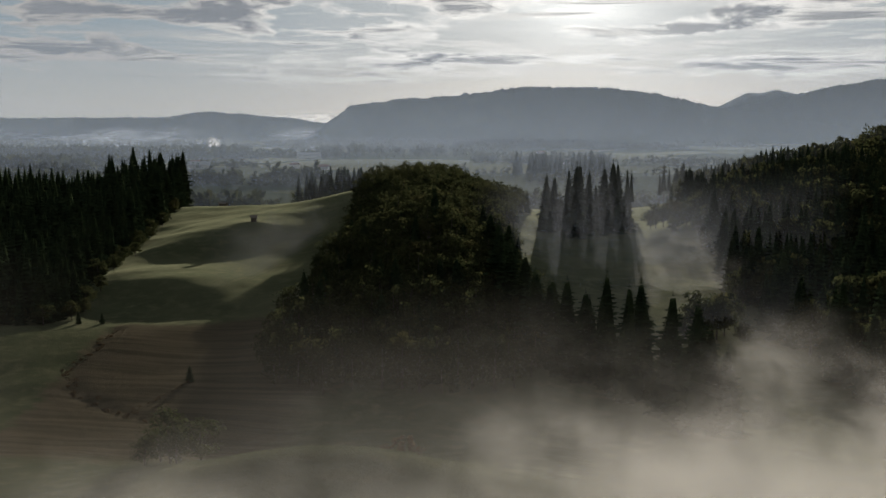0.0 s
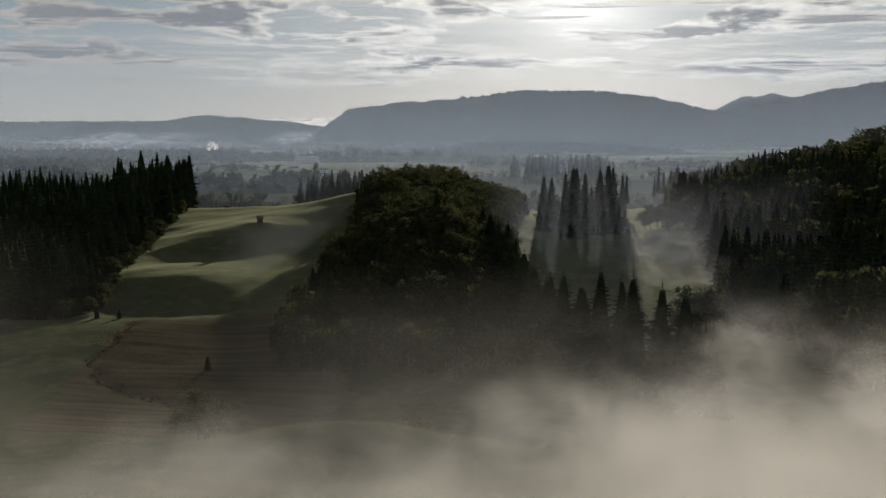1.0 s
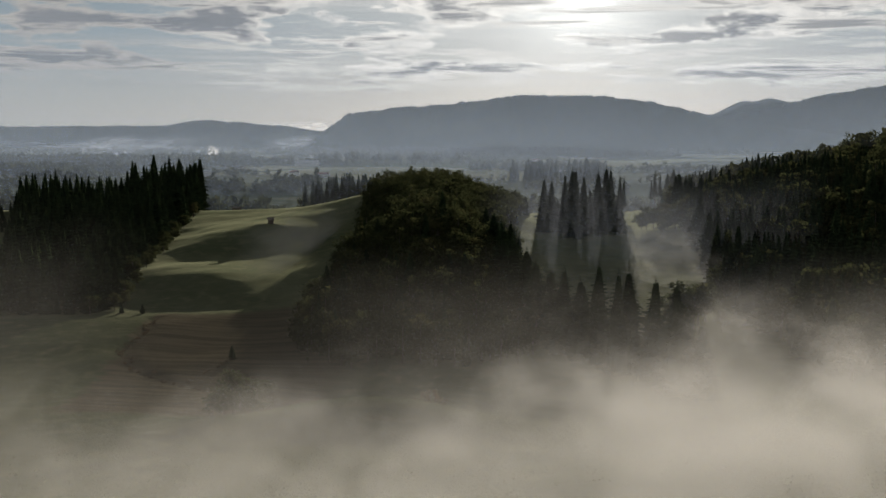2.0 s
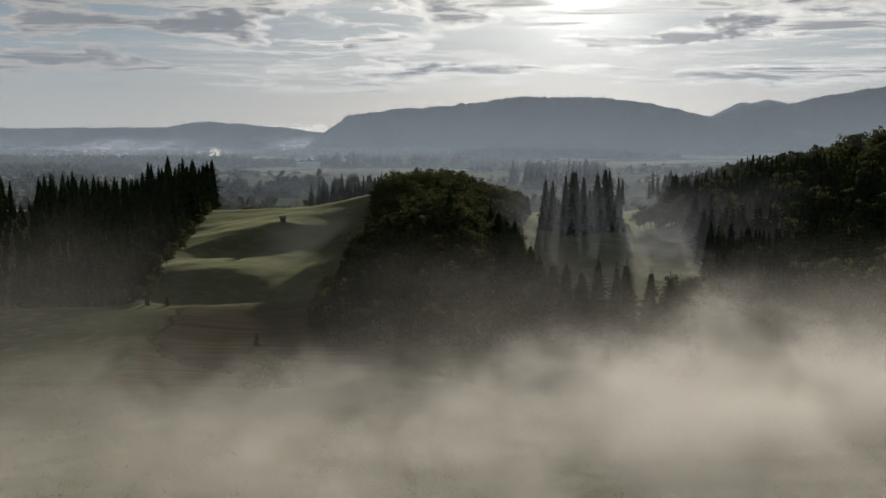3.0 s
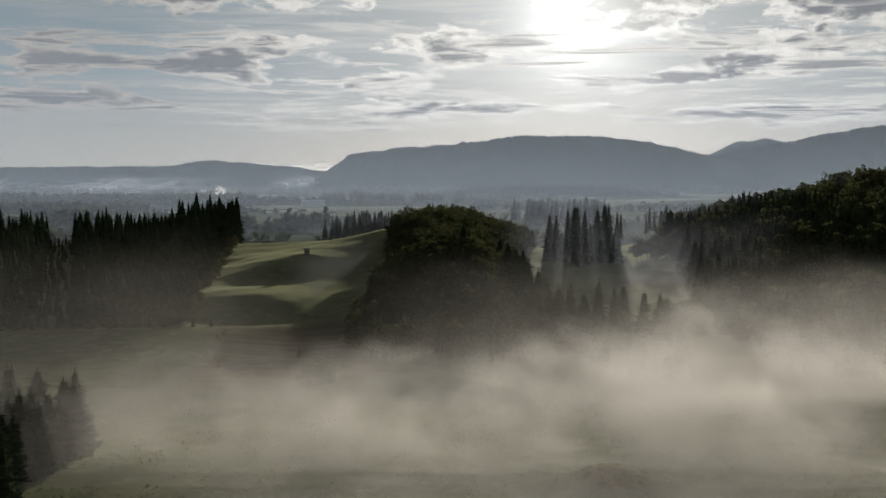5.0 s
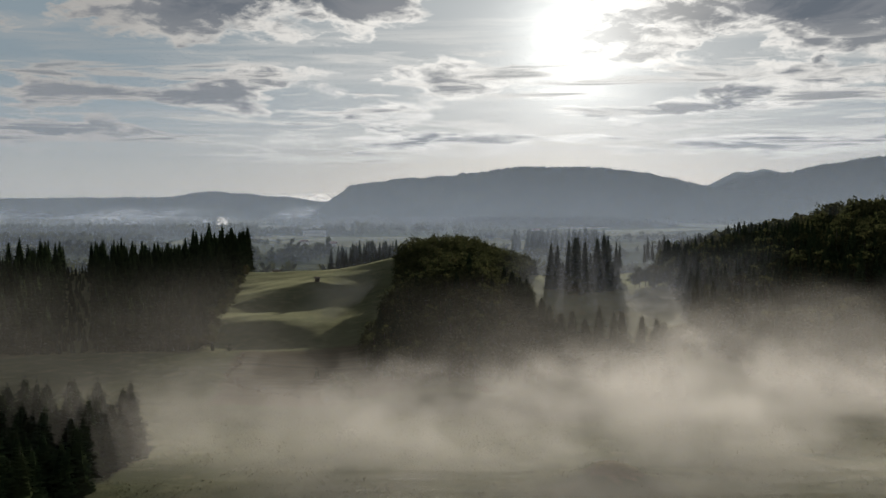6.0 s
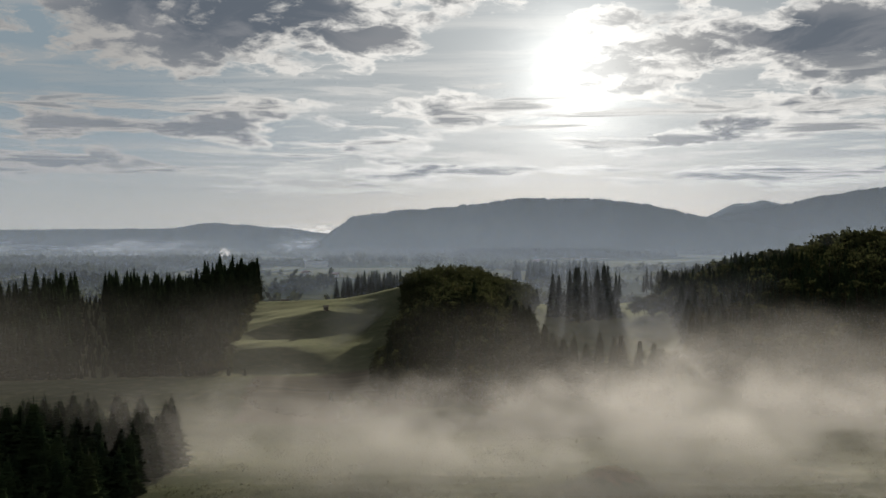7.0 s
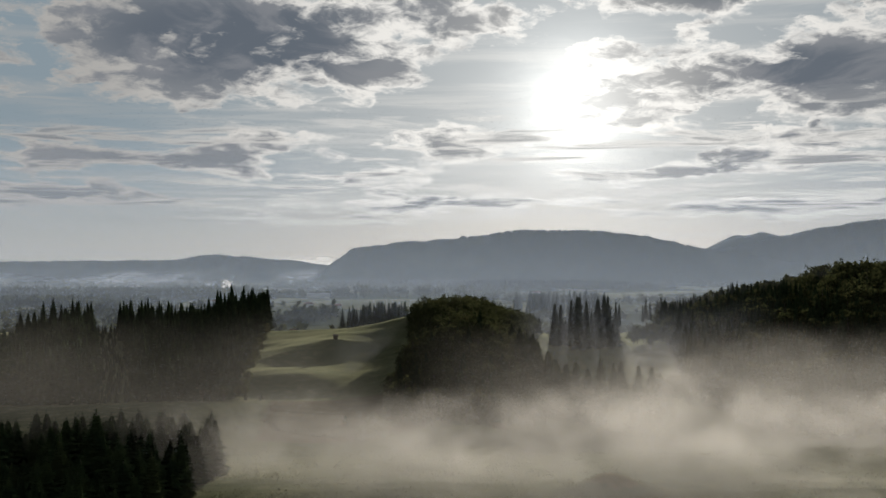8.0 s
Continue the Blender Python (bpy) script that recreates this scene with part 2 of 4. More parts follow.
def mist_material(name, amount, grain, lo, hi, colour, drift=(1.0, 1.0, 1.6), patchy=1.0, billow=1.0):
    """Thin sheets of suspended droplets: mostly see-through, scattering light to both sides."""
    m, N = material(name)
    pos = N.add("ShaderNodeNewGeometry").outputs["Position"]
    u, v, w = N.split(N.add("ShaderNodeUVMap").outputs[0])
    body = N.noise(N.vmath("MULTIPLY", pos, drift), grain, 5.0, 0.55, 0.3)
    curl = N.noise(N.vmath("MULTIPLY", pos, drift), grain * 3.6, 5.0, 0.62, 0.6)
    puff = N.step(N.math("ADD", body, N.math("MULTIPLY", N.math("SUBTRACT", curl, 0.5), 0.5)), lo, hi, 1.0 - patchy, 1.0)
    sides = N.math("MULTIPLY", N.step(u, 0.0, 0.22), N.step(u, 1.0, 0.78))
    rise = N.math("MULTIPLY", N.step(v, 0.0, 0.3), N.step(N.math("ADD", v, N.math("MULTIPLY", N.math("ADD", N.math("MULTIPLY", N.math("SUBTRACT", body, 0.5), 1.9 * billow), N.math("MULTIPLY", N.math("SUBTRACT", curl, 0.5), 0.8 * billow)), -1.0)), 1.0, 0.35))
    rise = N.math("MULTIPLY", rise, N.step(v, 1.0, 0.72))
    fac = N.math("MULTIPLY", N.math("MULTIPLY", N.math("MULTIPLY", sides, rise), puff), amount)
    a = N.add("ShaderNodeBsdfTranslucent")
    d = N.add("ShaderNodeBsdfDiffuse")
    for n in (a, d):
        n.inputs[0].default_value = colour
    both = N.add("ShaderNodeMixShader")
    both.inputs[0].default_value = 0.5
    N.tree.links.new(d.outputs[0], both.inputs[1])
    N.tree.links.new(a.outputs[0], both.inputs[2])
    clear = N.add("ShaderNodeBsdfTransparent")
    s = N.add("ShaderNodeMixShader")
    N.put(s.inputs[0], fac)
    N.tree.links.new(clear.outputs[0], s.inputs[1])
    N.tree.links.new(both.outputs[0], s.inputs[2])
    finish(N, s.outputs[0])
    return m


MEADOW = ground_material()
BARK = bark_material()
NEEDLES = leaf_material("spruce_needles", (0.020, 0.032, 0.016, 1), (0.040, 0.055, 0.024, 1), (0.045, 0.05, 0.022, 1), 0.15)
LEAVES = leaf_material("broad_leaves", (0.031, 0.038, 0.016, 1), (0.064, 0.068, 0.028, 1), (0.1, 0.08, 0.034, 1), 0.3)
NEEDLES_MASS = leaf_material("needles_mass", (0.020, 0.032, 0.016, 1), (0.040, 0.055, 0.024, 1), (0.045, 0.05, 0.022, 1), 0.15, True)
LEAVES_MASS = leaf_material("leaves_mass", (0.031, 0.038, 0.016, 1), (0.064, 0.068, 0.028, 1), (0.1, 0.08, 0.034, 1), 0.3, True)
RANGE = slope_material("wooded_mountainside", (0.022, 0.034, 0.020, 1), (0.05, 0.065, 0.034, 1), 1.0)


# ---------------------------------------------------------------- terrain
def smooth_profile(ys, zs):
    g = np.arange(-1200, 6600, 2.0)
    v = np.interp(g, ys, zs)
    k = np.exp(-0.5 * (np.arange(-15, 16) / 2.6) ** 2)
    v = np.convolve(np.pad(v, 15, mode="edge"), k / k.sum(), mode="valid")
    return lambda y: np.interp(y, g, v)


LEFT = smooth_profile((-1200, -100, 40, 75, 112, 130, 155, 236, 258, 290, 320, 346, 410, 470, 600, 900, 1400, 6600), (-42, -33, -33.5, -35.5, -39, -42.8, -45.4, -46.3, -44.6, -42.4, -40.4, -38.2, -33.6, -38.5, -58, -76, -80, -80))
RIGHT = smooth_profile((-1200, -100, 40, 75, 112, 130, 160, 240, 291, 361, 440, 500, 600, 900, 1400, 6600), (-42, -33, -33.5, -35.5, -39.5, -43, -46, -45, -42, -38, -40, -42, -55, -76, -80, -80))
RIDGE = smooth_profile((158, 178, 198, 215, 245, 271, 300, 330, 380, 402, 445), (0, 3, 6.5, 9.5, 13, 15.5, 14.5, 13, 13, 11.5, 1))


def bump2(x, y, cx, cy, sx, sy):
    return np.exp(-0.5 * (((x - cx) / sx) ** 2 + ((y - cy) / sy) ** 2))


def ease(v, lo, hi):
    t = np.clip((v - lo) / (hi - lo), 0, 1)
    return t * t * (3 - 2 * t)


def hill_share(x, y):
    c = np.interp(y, (165, 215, 300, 400), (-8, -6.5, -5, 0))
    s = np.interp(y, (165, 215, 300, 400), (19, 17, 15.5, 24))
    return np.exp(-0.5 * (np.abs(x - c) / s) ** 1.9)


def ripple(x, y, wave, seed):
    r = np.random.RandomState(seed)
    out = 0
    for k in range(7):
        a, p, q = r.uniform(0, 6.283, 3)
        f = 6.283 / wave * r.uniform(0.6, 1.8)
        out = out + np.sin(f * (np.cos(a) * x + np.sin(a) * y) + p + 1.3 * np.sin(0.37 * f * (x - y) + q))
    return out / 7


def spur(x, y, tall, cx, sx, xs, ys, near, far):
    """A rounded crest along the line (xs, ys), steep on the near side and long on the far side."""
    d = y - np.interp(x, xs, ys)
    side = np.where(d < 0, 1 - ease(-d, 0, near), 1 - ease(d, 0, far))
    return tall * side * np.exp(-0.5 * np.abs((x - cx) / sx) ** 2.6)


DITCH = ((-72, 226), (-70, 214), (-68, 198), (-69, 188), (-62, 172), (-51, 160), (-44, 154))


def to_ditch(x, y):
    best = np.full(np.broadcast(x, y).shape, 1e9)
    for (ax, ay), (bx, by) in zip(DITCH[:-1], DITCH[1:]):
        t = np.clip(((x - ax) * (bx - ax) + (y - ay) * (by - ay)) / ((bx - ax) ** 2 + (by - ay) ** 2), 0, 1)
        best = np.minimum(best, np.hypot(x - ax - t * (bx - ax), y - ay - t * (by - ay)))
    return best


def height(x, y):
    x, y = np.asarray(x, float), np.asarray(y, float)
    s = ease(x, -14, 22)
    h = LEFT(y) * (1 - s) + RIGHT(y) * s
    # meadow west of the spruce stand falls back to the valley floor
    h = h - 3.0 * ease(-x, 75, 130) * np.exp(-(((y - 330) / 80) ** 2))
    h = h + RIDGE(y) * hill_share(x, y)
    h = h + 3.2 * bump2(x, y, -34, 410, 16, 26) + 9 * bump2(x, y, -52, 592, 45, 40)
    # two smooth spurs on the meadow, steep towards the near side
    h = h + spur(x, y, 3.6, -72, 17, (-106, -94, -63, -45), (302, 316, 347, 358), 34, 75)
    h = h + spur(x, y, 3.0, -74, 19, (-110, -88, -66, -40), (268, 276, 270, 252), 26, 40)
    h = h + 0.9 * bump2(x, y, -63.4, 348, 5, 4)
    h = h + 3.6 * bump2(x, y, -12, 110, 12, 6.5) + 2.7 * bump2(x, y, 8, 37, 3.6, 2.6)
    h = h + 2.4 * bump2(x, y, -98, 206, 24, 18)
    h = h + 27 * ease(x, 74, 235) * np.exp(-(((y - 470) / 210) ** 2))
    h = h - 0.9 * np.exp(-((to_ditch(x, y) / 1.1) ** 2))
    near = np.exp(-((y - 200) / 500.0) ** 2)
    h = h + (0.55 * ripple(x, y, 34, 1) + 0.16 * ripple(x, y, 9, 2)) * near + 2.5 * ripple(x, y, 420, 3) * ease(y, 600, 1200)
    return h


def mesh_object(name, verts, faces, mat, parent=None, smooth=False):
    me = bpy.data.meshes.new(name)
    me.from_pydata(verts, [], faces)
    me.materials.append(mat)
    if smooth:
        me.shade_smooth()
    ob = new(name, me)
    ob.parent = parent
    return ob


def spread(lo, hi, step, far_lo, far_hi, grow):
    mid = list(np.arange(lo, hi, step))
    up, s, v = [], step, hi
    while v < far_hi:
        up.append(v)
        s *= grow
        v += s
    up.append(far_hi)
    down, s, v = [], step, lo
    while v > far_lo:
        s *= grow
        v -= s
        down.append(max(v, far_lo))
    return np.array(sorted(set(down + mid + up)))


def build_ground():
    xs = spread(-120, 130, 1.6, -4500, 4500, 1.07)
    ys = spread(60, 430, 1.8, -1200, 5600, 1.035)
    X, Y = np.meshgrid(xs, ys)
    Z = height(X, Y)
    nx, ny = len(xs), len(ys)
    verts = np.stack([X, Y, Z], -1).reshape(-1, 3)
    i = np.arange(nx * ny).reshape(ny, nx)
    faces = np.stack([i[:-1, :-1], i[:-1, 1:], i[1:, 1:], i[1:, :-1]], -1).reshape(-1, 4)
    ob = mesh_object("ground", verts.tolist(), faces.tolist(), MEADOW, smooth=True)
    tagged(ob, "rolling green and brown meadow land falling to a wide plain", "ground", kind="structure")


build_ground()


def build_range(name, dist, outline, depth, label, rough=1.0, seed=0):
    """A wooded mountain with spurs; outline: bearing (sideways over ahead) and crest height."""
    bx = np.array([p[0] for p in outline]) * dist
    bz = np.array([p[1] for p in outline])
    xs = np.linspace(bx[0], bx[-1], 420)
    crest = np.interp(xs, bx, bz)
    k = np.exp(-0.5 * (np.arange(-9, 10) / 3.5) ** 2)
    crest = np.convolve(np.pad(crest, 9, mode="edge"), k / k.sum(), mode="valid")
    crest = crest + rough * (4.0 * ripple(xs, np.zeros_like(xs), 210, seed + 1) + 2.6 * ripple(xs, np.zeros_like(xs), 70, seed + 2))
    rr = np.random.RandomState(seed)
    teeth = rr.uniform(-1, 1, len(xs)) * 6.0 * rough * (0.4 + 0.6 * rr.rand(len(xs)))
    rows = np.linspace(-1, 1, 41)
    verts = []
    for r in rows:
        w = (1 - abs(r)) ** 1.15
        spur = 1 + 0.08 * np.sin(xs / 160 + 3 * np.sin(xs / 410 + seed)) * abs(r) * (1 - abs(r)) * 3
        z = -84 + (crest + 84) * w * spur + ripple(xs, np.full_like(xs, r * depth), 170, seed) * 7 * (1 - w) + teeth * (w > 0.9)
        verts += list(zip(xs, np.full_like(xs, dist + r * depth), z))
    n = len(xs)
    faces = [(a * n + b, a * n + b + 1, (a + 1) * n + b + 1, (a + 1) * n + b) for a in range(40) for b in range(n - 1)]
    ob = mesh_object(name, verts, faces, RANGE, smooth=True)
    return tagged(ob, label, "mountain", kind="structure")


build_range("backdrop_mountain", 4100, ((-0.135, -80), (-0.12, -48), (-0.105, 10), (-0.085, 62), (-0.03, 86), (0.01, 92), (0.075, 132), (0.12, 128), (0.16, 126), (0.195, 108), (0.23, 84), (0.252, 56), (0.30, 30), (0.36, -8), (0.41, -40), (0.5, -80)), 420, "long wooded mountain, hazy and dark against the morning sun", seed=3)
build_range("backdrop_ridge", 4480, ((0.22, -70), (0.262, 48), (0.30, 78), (0.36, 139), (0.42, 184), (0.5, 205), (0.62, 140), (0.75, 60)), 250, "higher wooded mountain ridge, pale blue with haze", seed=5)
build_range("backdrop_peak", 4680, ((0.2, -70), (0.262, 66), (0.288, 126), (0.30, 122), (0.314, 138), (0.34, 112), (0.42, 40)), 120, "small pointed peak, very pale with distance", 0.5, seed=8)
build_range("backdrop_hills", 4560, ((-0.8, 8), (-0.5, 2), (-0.42, 6), (-0.33, 10), (-0.26, 12), (-0.235, 34), (-0.215, 36), (-0.18, 22), (-0.14, 8), (-0.1, -20), (-0.05, -80)), 200, "low wooded hills at the far end of the plain", 0.7, seed=11)


# ---------------------------------------------------------------- trees
def tube(points, radii, sides, verts, faces):
    rings = []
    for (px, py, pz), r in zip(points, radii):
        rings.append(len(verts))
        for k in range(sides):
            a = 6.2832 * k / sides
            verts.append((px + r * math.cos(a), py + r * math.sin(a), pz))
    for a, b in zip(rings[:-1], rings[1:]):
        for k in range(sides):
            j = (k + 1) % sides
            faces.append((a + k, a + j, b + j, b + k))


def spruce_data(seed, tall=20.0, whorls=30, per=8, bare=0.06, wide=0.2, twigs=3):
    """Trunk and needled whorls of a spruce that is tall metres high."""
    r = random.Random(seed)
    tv, tf, cv, cf = [], [], [], []
    lean = (r.uniform(-0.2, 0.2), r.uniform(-0.2, 0.2))
    at = lambda k: (lean[0] * k, lean[1] * k, tall * k)
    tube([(0, 0, -1.2)] + [at(k) for k in (0.05, 0.3, 0.6, 0.85, 0.99)], [0.011 * tall * 1.2, 0.011 * tall, 0.009 * tall, 0.006 * tall, 0.003 * tall, 0.0008 * tall], 6, tv, tf)
    for w in range(whorls):
        k = bare + (0.985 - bare) * (w / (whorls - 1)) ** 0.92
        reach = tall * wide * (1 - k) ** 0.8 + 0.06
        if k < 0.25:
            reach *= 0.82 + 0.7 * k
        cx, cy, cz = at(k)
        turn = r.uniform(0, 6.28)
        for b in range(per if k < 0.9 else 5):
            a = turn + 6.2832 * b / per + r.uniform(-0.3, 0.3)
            L = reach * r.uniform(0.45, 1.25)
            if r.random() < 0.08:
                L *= 0.4
            ca, sa = math.cos(a), math.sin(a)
            droop = r.uniform(0.22, 0.5) * (1.15 - k)
            spine = [(cx + ca * L * q, cy + sa * L * q, cz + r.uniform(-0.05, 0.05) * L - droop * L * (q - 0.28 * q * q)) for q in (0.05, 0.42, 0.78, 1.0)]
            wid = [0.2 * L + 0.06, 0.34 * L + 0.06, 0.22 * L + 0.05, 0.0]
            base = len(cv)
            for (px, py, pz), h in zip(spine, wid):
                cv.append((px - sa * h, py + ca * h, pz - 0.35 * h))
                cv.append((px, py, pz + 0.04 * L))
                cv.append((px + sa * h, py - ca * h, pz - 0.35 * h))
            for q in range(3):
                o = base + 3 * q
                cf.append((o, o + 1, o + 4, o + 3))
                cf.append((o + 1, o + 2, o + 5, o + 4))
            for q in range(twigs):
                f = r.uniform(0.25, 0.98)
                sx, sy, sz = (spine[1][i] * (1 - f) + spine[3][i] * f for i in range(3))
                side = r.choice((-1, 1))
                t = L * r.uniform(0.16, 0.34) + 0.12
                o = len(cv)
                ex, ey = ca * 0.5 - side * sa * 0.85, sa * 0.5 + side * ca * 0.85
                cv += [(sx - ca * t * 0.22, sy - sa * t * 0.22, sz), (sx + ca * t * 0.3, sy + sa * t * 0.3, sz), (sx + ex * t, sy + ey * t, sz - r.uniform(0.15, 0.6) * t)]
                cf.append((o, o + 1, o + 2))
    # the close inner needles, a ragged sleeve round the trunk
    sleeve, sides = [], 9
    for k in (bare, bare + 0.12, 0.35, 0.5, 0.65, 0.8, 0.92):
        sleeve.append(len(cv))
        for s in range(sides):
            a = 6.2832 * s / sides
            q = (tall * wide * (1 - k) ** 0.8) * r.uniform(0.45, 0.75)
            cv.append((lean[0] * k + q * math.cos(a), lean[1] * k + q * math.sin(a), tall * k + r.uniform(-0.02, 0.02) * tall))
    for a, b in zip(sleeve[:-1], sleeve[1:]):
        for s in range(sides):
            j = (s + 1) % sides
            cf.append((a + s, a + j, b + j, b + s))
    o = len(cv)
    px, py, pz = at(0.985)
    cv += [(px - 0.09, py, pz - 0.7), (px + 0.09, py, pz - 0.7), (px, py + 0.05, pz + 0.035 * tall), (px, py - 0.09, pz - 0.7), (px, py + 0.09, pz - 0.7)]
    cf += [(o, o + 1, o + 2), (o + 3, o + 4, o + 2)]
    return tv, tf, cv, cf


def plain_spruce_data(seed, tall=20.0, whorls=12, per=6, wide=0.2):
    """A far spruce: stem, ragged inner sleeve and folded boughs."""
    r = random.Random(seed)
    tv, tf, cv, cf = [], [], [], []
    tube([(0, 0, -1.0), (0, 0, tall * 0.9)], [0.012 * tall, 0.003 * tall], 4, tv, tf)
    for w in range(whorls):
        k = 0.04 + 0.93 * (w / (whorls - 1)) ** 0.92
        turn = r.uniform(0, 6.28)
        for b in range(per if k < 0.85 else 4):
            a = turn + 6.2832 * b / per + r.uniform(-0.35, 0.35)
            L = (tall * wide * (1 - k) ** 0.78 + 0.3) * r.uniform(0.6, 1.25)
            ca, sa, h, z = math.cos(a), math.sin(a), 0.42 * L, tall * k
            o = len(cv)
            cv += [(0, 0, z + 0.1 * L), (ca * L * 0.6 - sa * h, sa * L * 0.6 + ca * h, z - 0.35 * L), (ca * L, sa * L, z - r.uniform(0.2, 0.5) * L), (ca * L * 0.6 + sa * h, sa * L * 0.6 - ca * h, z - 0.35 * L)]
            cf += [(o, o + 1, o + 2), (o, o + 2, o + 3)]
    rings = []
    for k in (0.02, 0.3, 0.6, 0.96):
        rings.append(len(cv))
        for q in range(6):
            d = tall * wide * (1 - k) ** 0.8 * r.uniform(0.45, 0.75)
            cv.append((d * math.cos(1.0472 * q), d * math.sin(1.0472 * q), tall * k))
    for a, b in zip(rings[:-1], rings[1:]):
        cf += [(a + q, a + (q + 1) % 6, b + (q + 1) % 6, b + q) for q in range(6)]
    return tv, tf, cv, cf


def broadleaf_data(seed, tall=10.0, clumps=46, per=34, leaf=0.34, wide=0.36, low=0.22, limbs=9):
    """Forked trunk and a crown of leafy clumps with gaps between them."""
    r = random.Random(seed)
    tv, tf, cv, cf = [], [], [], []
    tube([(0, 0, -1.0), (0.05, 0, tall * 0.2), (0.1, 0.05, tall * 0.45), (0.0, 0.1, tall * 0.7), (0, 0, tall * 0.88)], [0.022 * tall, 0.018 * tall, 0.013 * tall, 0.007 * tall, 0.002 * tall], 6, tv, tf)
    top = []
    for c in range(clumps):
        while True:
            u, v, w = r.uniform(-1, 1), r.uniform(-1, 1), r.uniform(-1, 1)
            q = u * u + v * v + w * w
            if 0.22 < q < 1:
                break
        skew = 1 + 0.25 * math.sin(3 * math.atan2(v, u) + seed)
        taper = 1.0 - 0.25 * max(w, 0)
        x, y = u * wide * tall * skew * taper, v * wide * tall * skew * taper
        z = tall * (low + (1 - low) * (0.5 + 0.47 * w))
        top.append((x, y, z))
        size = tall * r.uniform(0.06, 0.115)
        for k in range(per):
            d = Vector((r.gauss(0, 1), r.gauss(0, 1), r.gauss(0, 0.75))) * size * 0.62
            n = Vector((r.uniform(-1, 1), r.uniform(-1, 1), r.uniform(-0.4, 1))).normalized()
            t = n.orthogonal().normalized()
            b = n.cross(t)
            s = leaf * r.uniform(0.6, 1.3)
            p = Vector((x, y, z)) + d
            o = len(cv)
            cv += [tuple(p - t * s), tuple(p + b * s * 0.55), tuple(p + t * s), tuple(p - b * s * 0.55)]
            cf.append((o, o + 1, o + 2, o + 3))
    for x, y, z in top[:limbs]:
        z0 = tall * r.uniform(0.2, 0.5)
        tube([(0.05, 0.03, z0), (x * 0.5, y * 0.5, z0 + (z - z0) * 0.6), (x * 0.92, y * 0.92, z)], [0.008 * tall, 0.005 * tall, 0.002 * tall], 4, tv, tf)
    return tv, tf, cv, cf


def tree_thing(name, data, leafage, label, category, group):
    tv, tf, cv, cf = data
    base = new(name)
    mesh_object("trunk", tv, tf, BARK, base, True)
    mesh_object("crown", cv, cf, leafage, base)
    return tagged(base, label, category, group)


def place_tree(proto, x, y, scale, turn, sink=0.0, squash=1.0):
    m = Matrix.LocRotScale((x, y, float(height(x, y)) - sink), Euler((0, 0, turn)), (scale * squash, scale * squash, scale))
    return copy_thing(proto, m)


def mass(name, protos, spots, mats, label, category):
    """Many trees joined into one wood; spots: x, y, scale, turn, which."""
    packed = []
    for tv, tf, cv, cf in protos:
        shift = len(tv)
        polys = [tuple(f) for f in tf] + [tuple(i + shift for i in f) for f in cf]
        packed.append((np.array(tv + cv), np.array([i for f in polys for i in f]), np.array([len(f) for f in polys]), np.array([0] * len(tf) + [1] * len(cf))))
    at = np.array([p[:4] for p in spots])
    ground = height(at[:, 0], at[:, 1])
    verts, corners, sizes, which, n = [], [], [], [], 0
    for (x, y, s, turn, k), z in zip(spots, ground):
        v, loop, size, mat = packed[k % len(packed)]
        c, q = math.cos(turn), math.sin(turn)
        verts.append(np.stack([x + s * (c * v[:, 0] - q * v[:, 1]), y + s * (q * v[:, 0] + c * v[:, 1]), z + s * v[:, 2]], -1))
        corners.append(loop + n)
        sizes.append(size)
        which.append(mat)
        n += len(v)
    sizes = np.concatenate(sizes)
    corners = np.concatenate(corners)
    me = bpy.data.meshes.new(name)
    me.vertices.add(n)
    me.vertices.foreach_set("co", np.concatenate(verts).ravel())
    me.loops.add(len(corners))
    me.loops.foreach_set("vertex_index", corners)
    me.polygons.add(len(sizes))
    me.polygons.foreach_set("loop_start", np.concatenate([[0], np.cumsum(sizes)[:-1]]))
    me.polygons.foreach_set("material_index", np.concatenate(which))
    me.materials.append(mats[0])
    me.materials.append(mats[1])
    me.update(calc_edges=True)
    me.validate()
    return tagged(new(name, me), label, category, kind="stuff")


def scatter(seed, x0, x1, y0, y1, gap, keep):
    """Spots at least gap apart for which keep(x, y) holds."""
    r = random.Random(seed)
    cells, out = {}, []
    for _ in range(int((x1 - x0) * (y1 - y0) / gap ** 2 * 7)):
        x, y = r.uniform(x0, x1), r.uniform(y0, y1)
        if not keep(x, y):
            continue
        i, j = int(x // gap), int(y // gap)
        if any((x - a) ** 2 + (y - b) ** 2 < gap * gap for di in (-1, 0, 1) for dj in (-1, 0, 1) for a, b in cells.get((i + di, j + dj), ())):
            continue
        cells.setdefault((i, j), []).append((x, y))
        out.append((x, y))
    return out


rng = random.Random(7)
SPRUCE_LABEL = "tall dark green spruce standing at the wood's edge"
OAK_LABEL = "leafy green broadleaf tree growing on the wooded knoll"
spruces = [tree_thing("spruce", spruce_data(20 + k, 20.0, 26 + 2 * k, 7, 0.03 + 0.012 * k, 0.2 + 0.014 * k), NEEDLES, SPRUCE_LABEL, "tree", "spruces") for k in range(5)]
oaks = [tree_thing("broadleaf_tree", broadleaf_data(40 + k, 10.0, 46, 34, 0.34, 0.33 + 0.03 * (k % 3)), LEAVES, OAK_LABEL, "tree", "broadleaf trees") for k in range(4)]
pine = tree_thing("pine", spruce_data(60, 20.0, 20, 7, 0.34, 0.13), NEEDLES, "tall slim spruce with a long bare trunk", "tree", "bare-stemmed spruces")
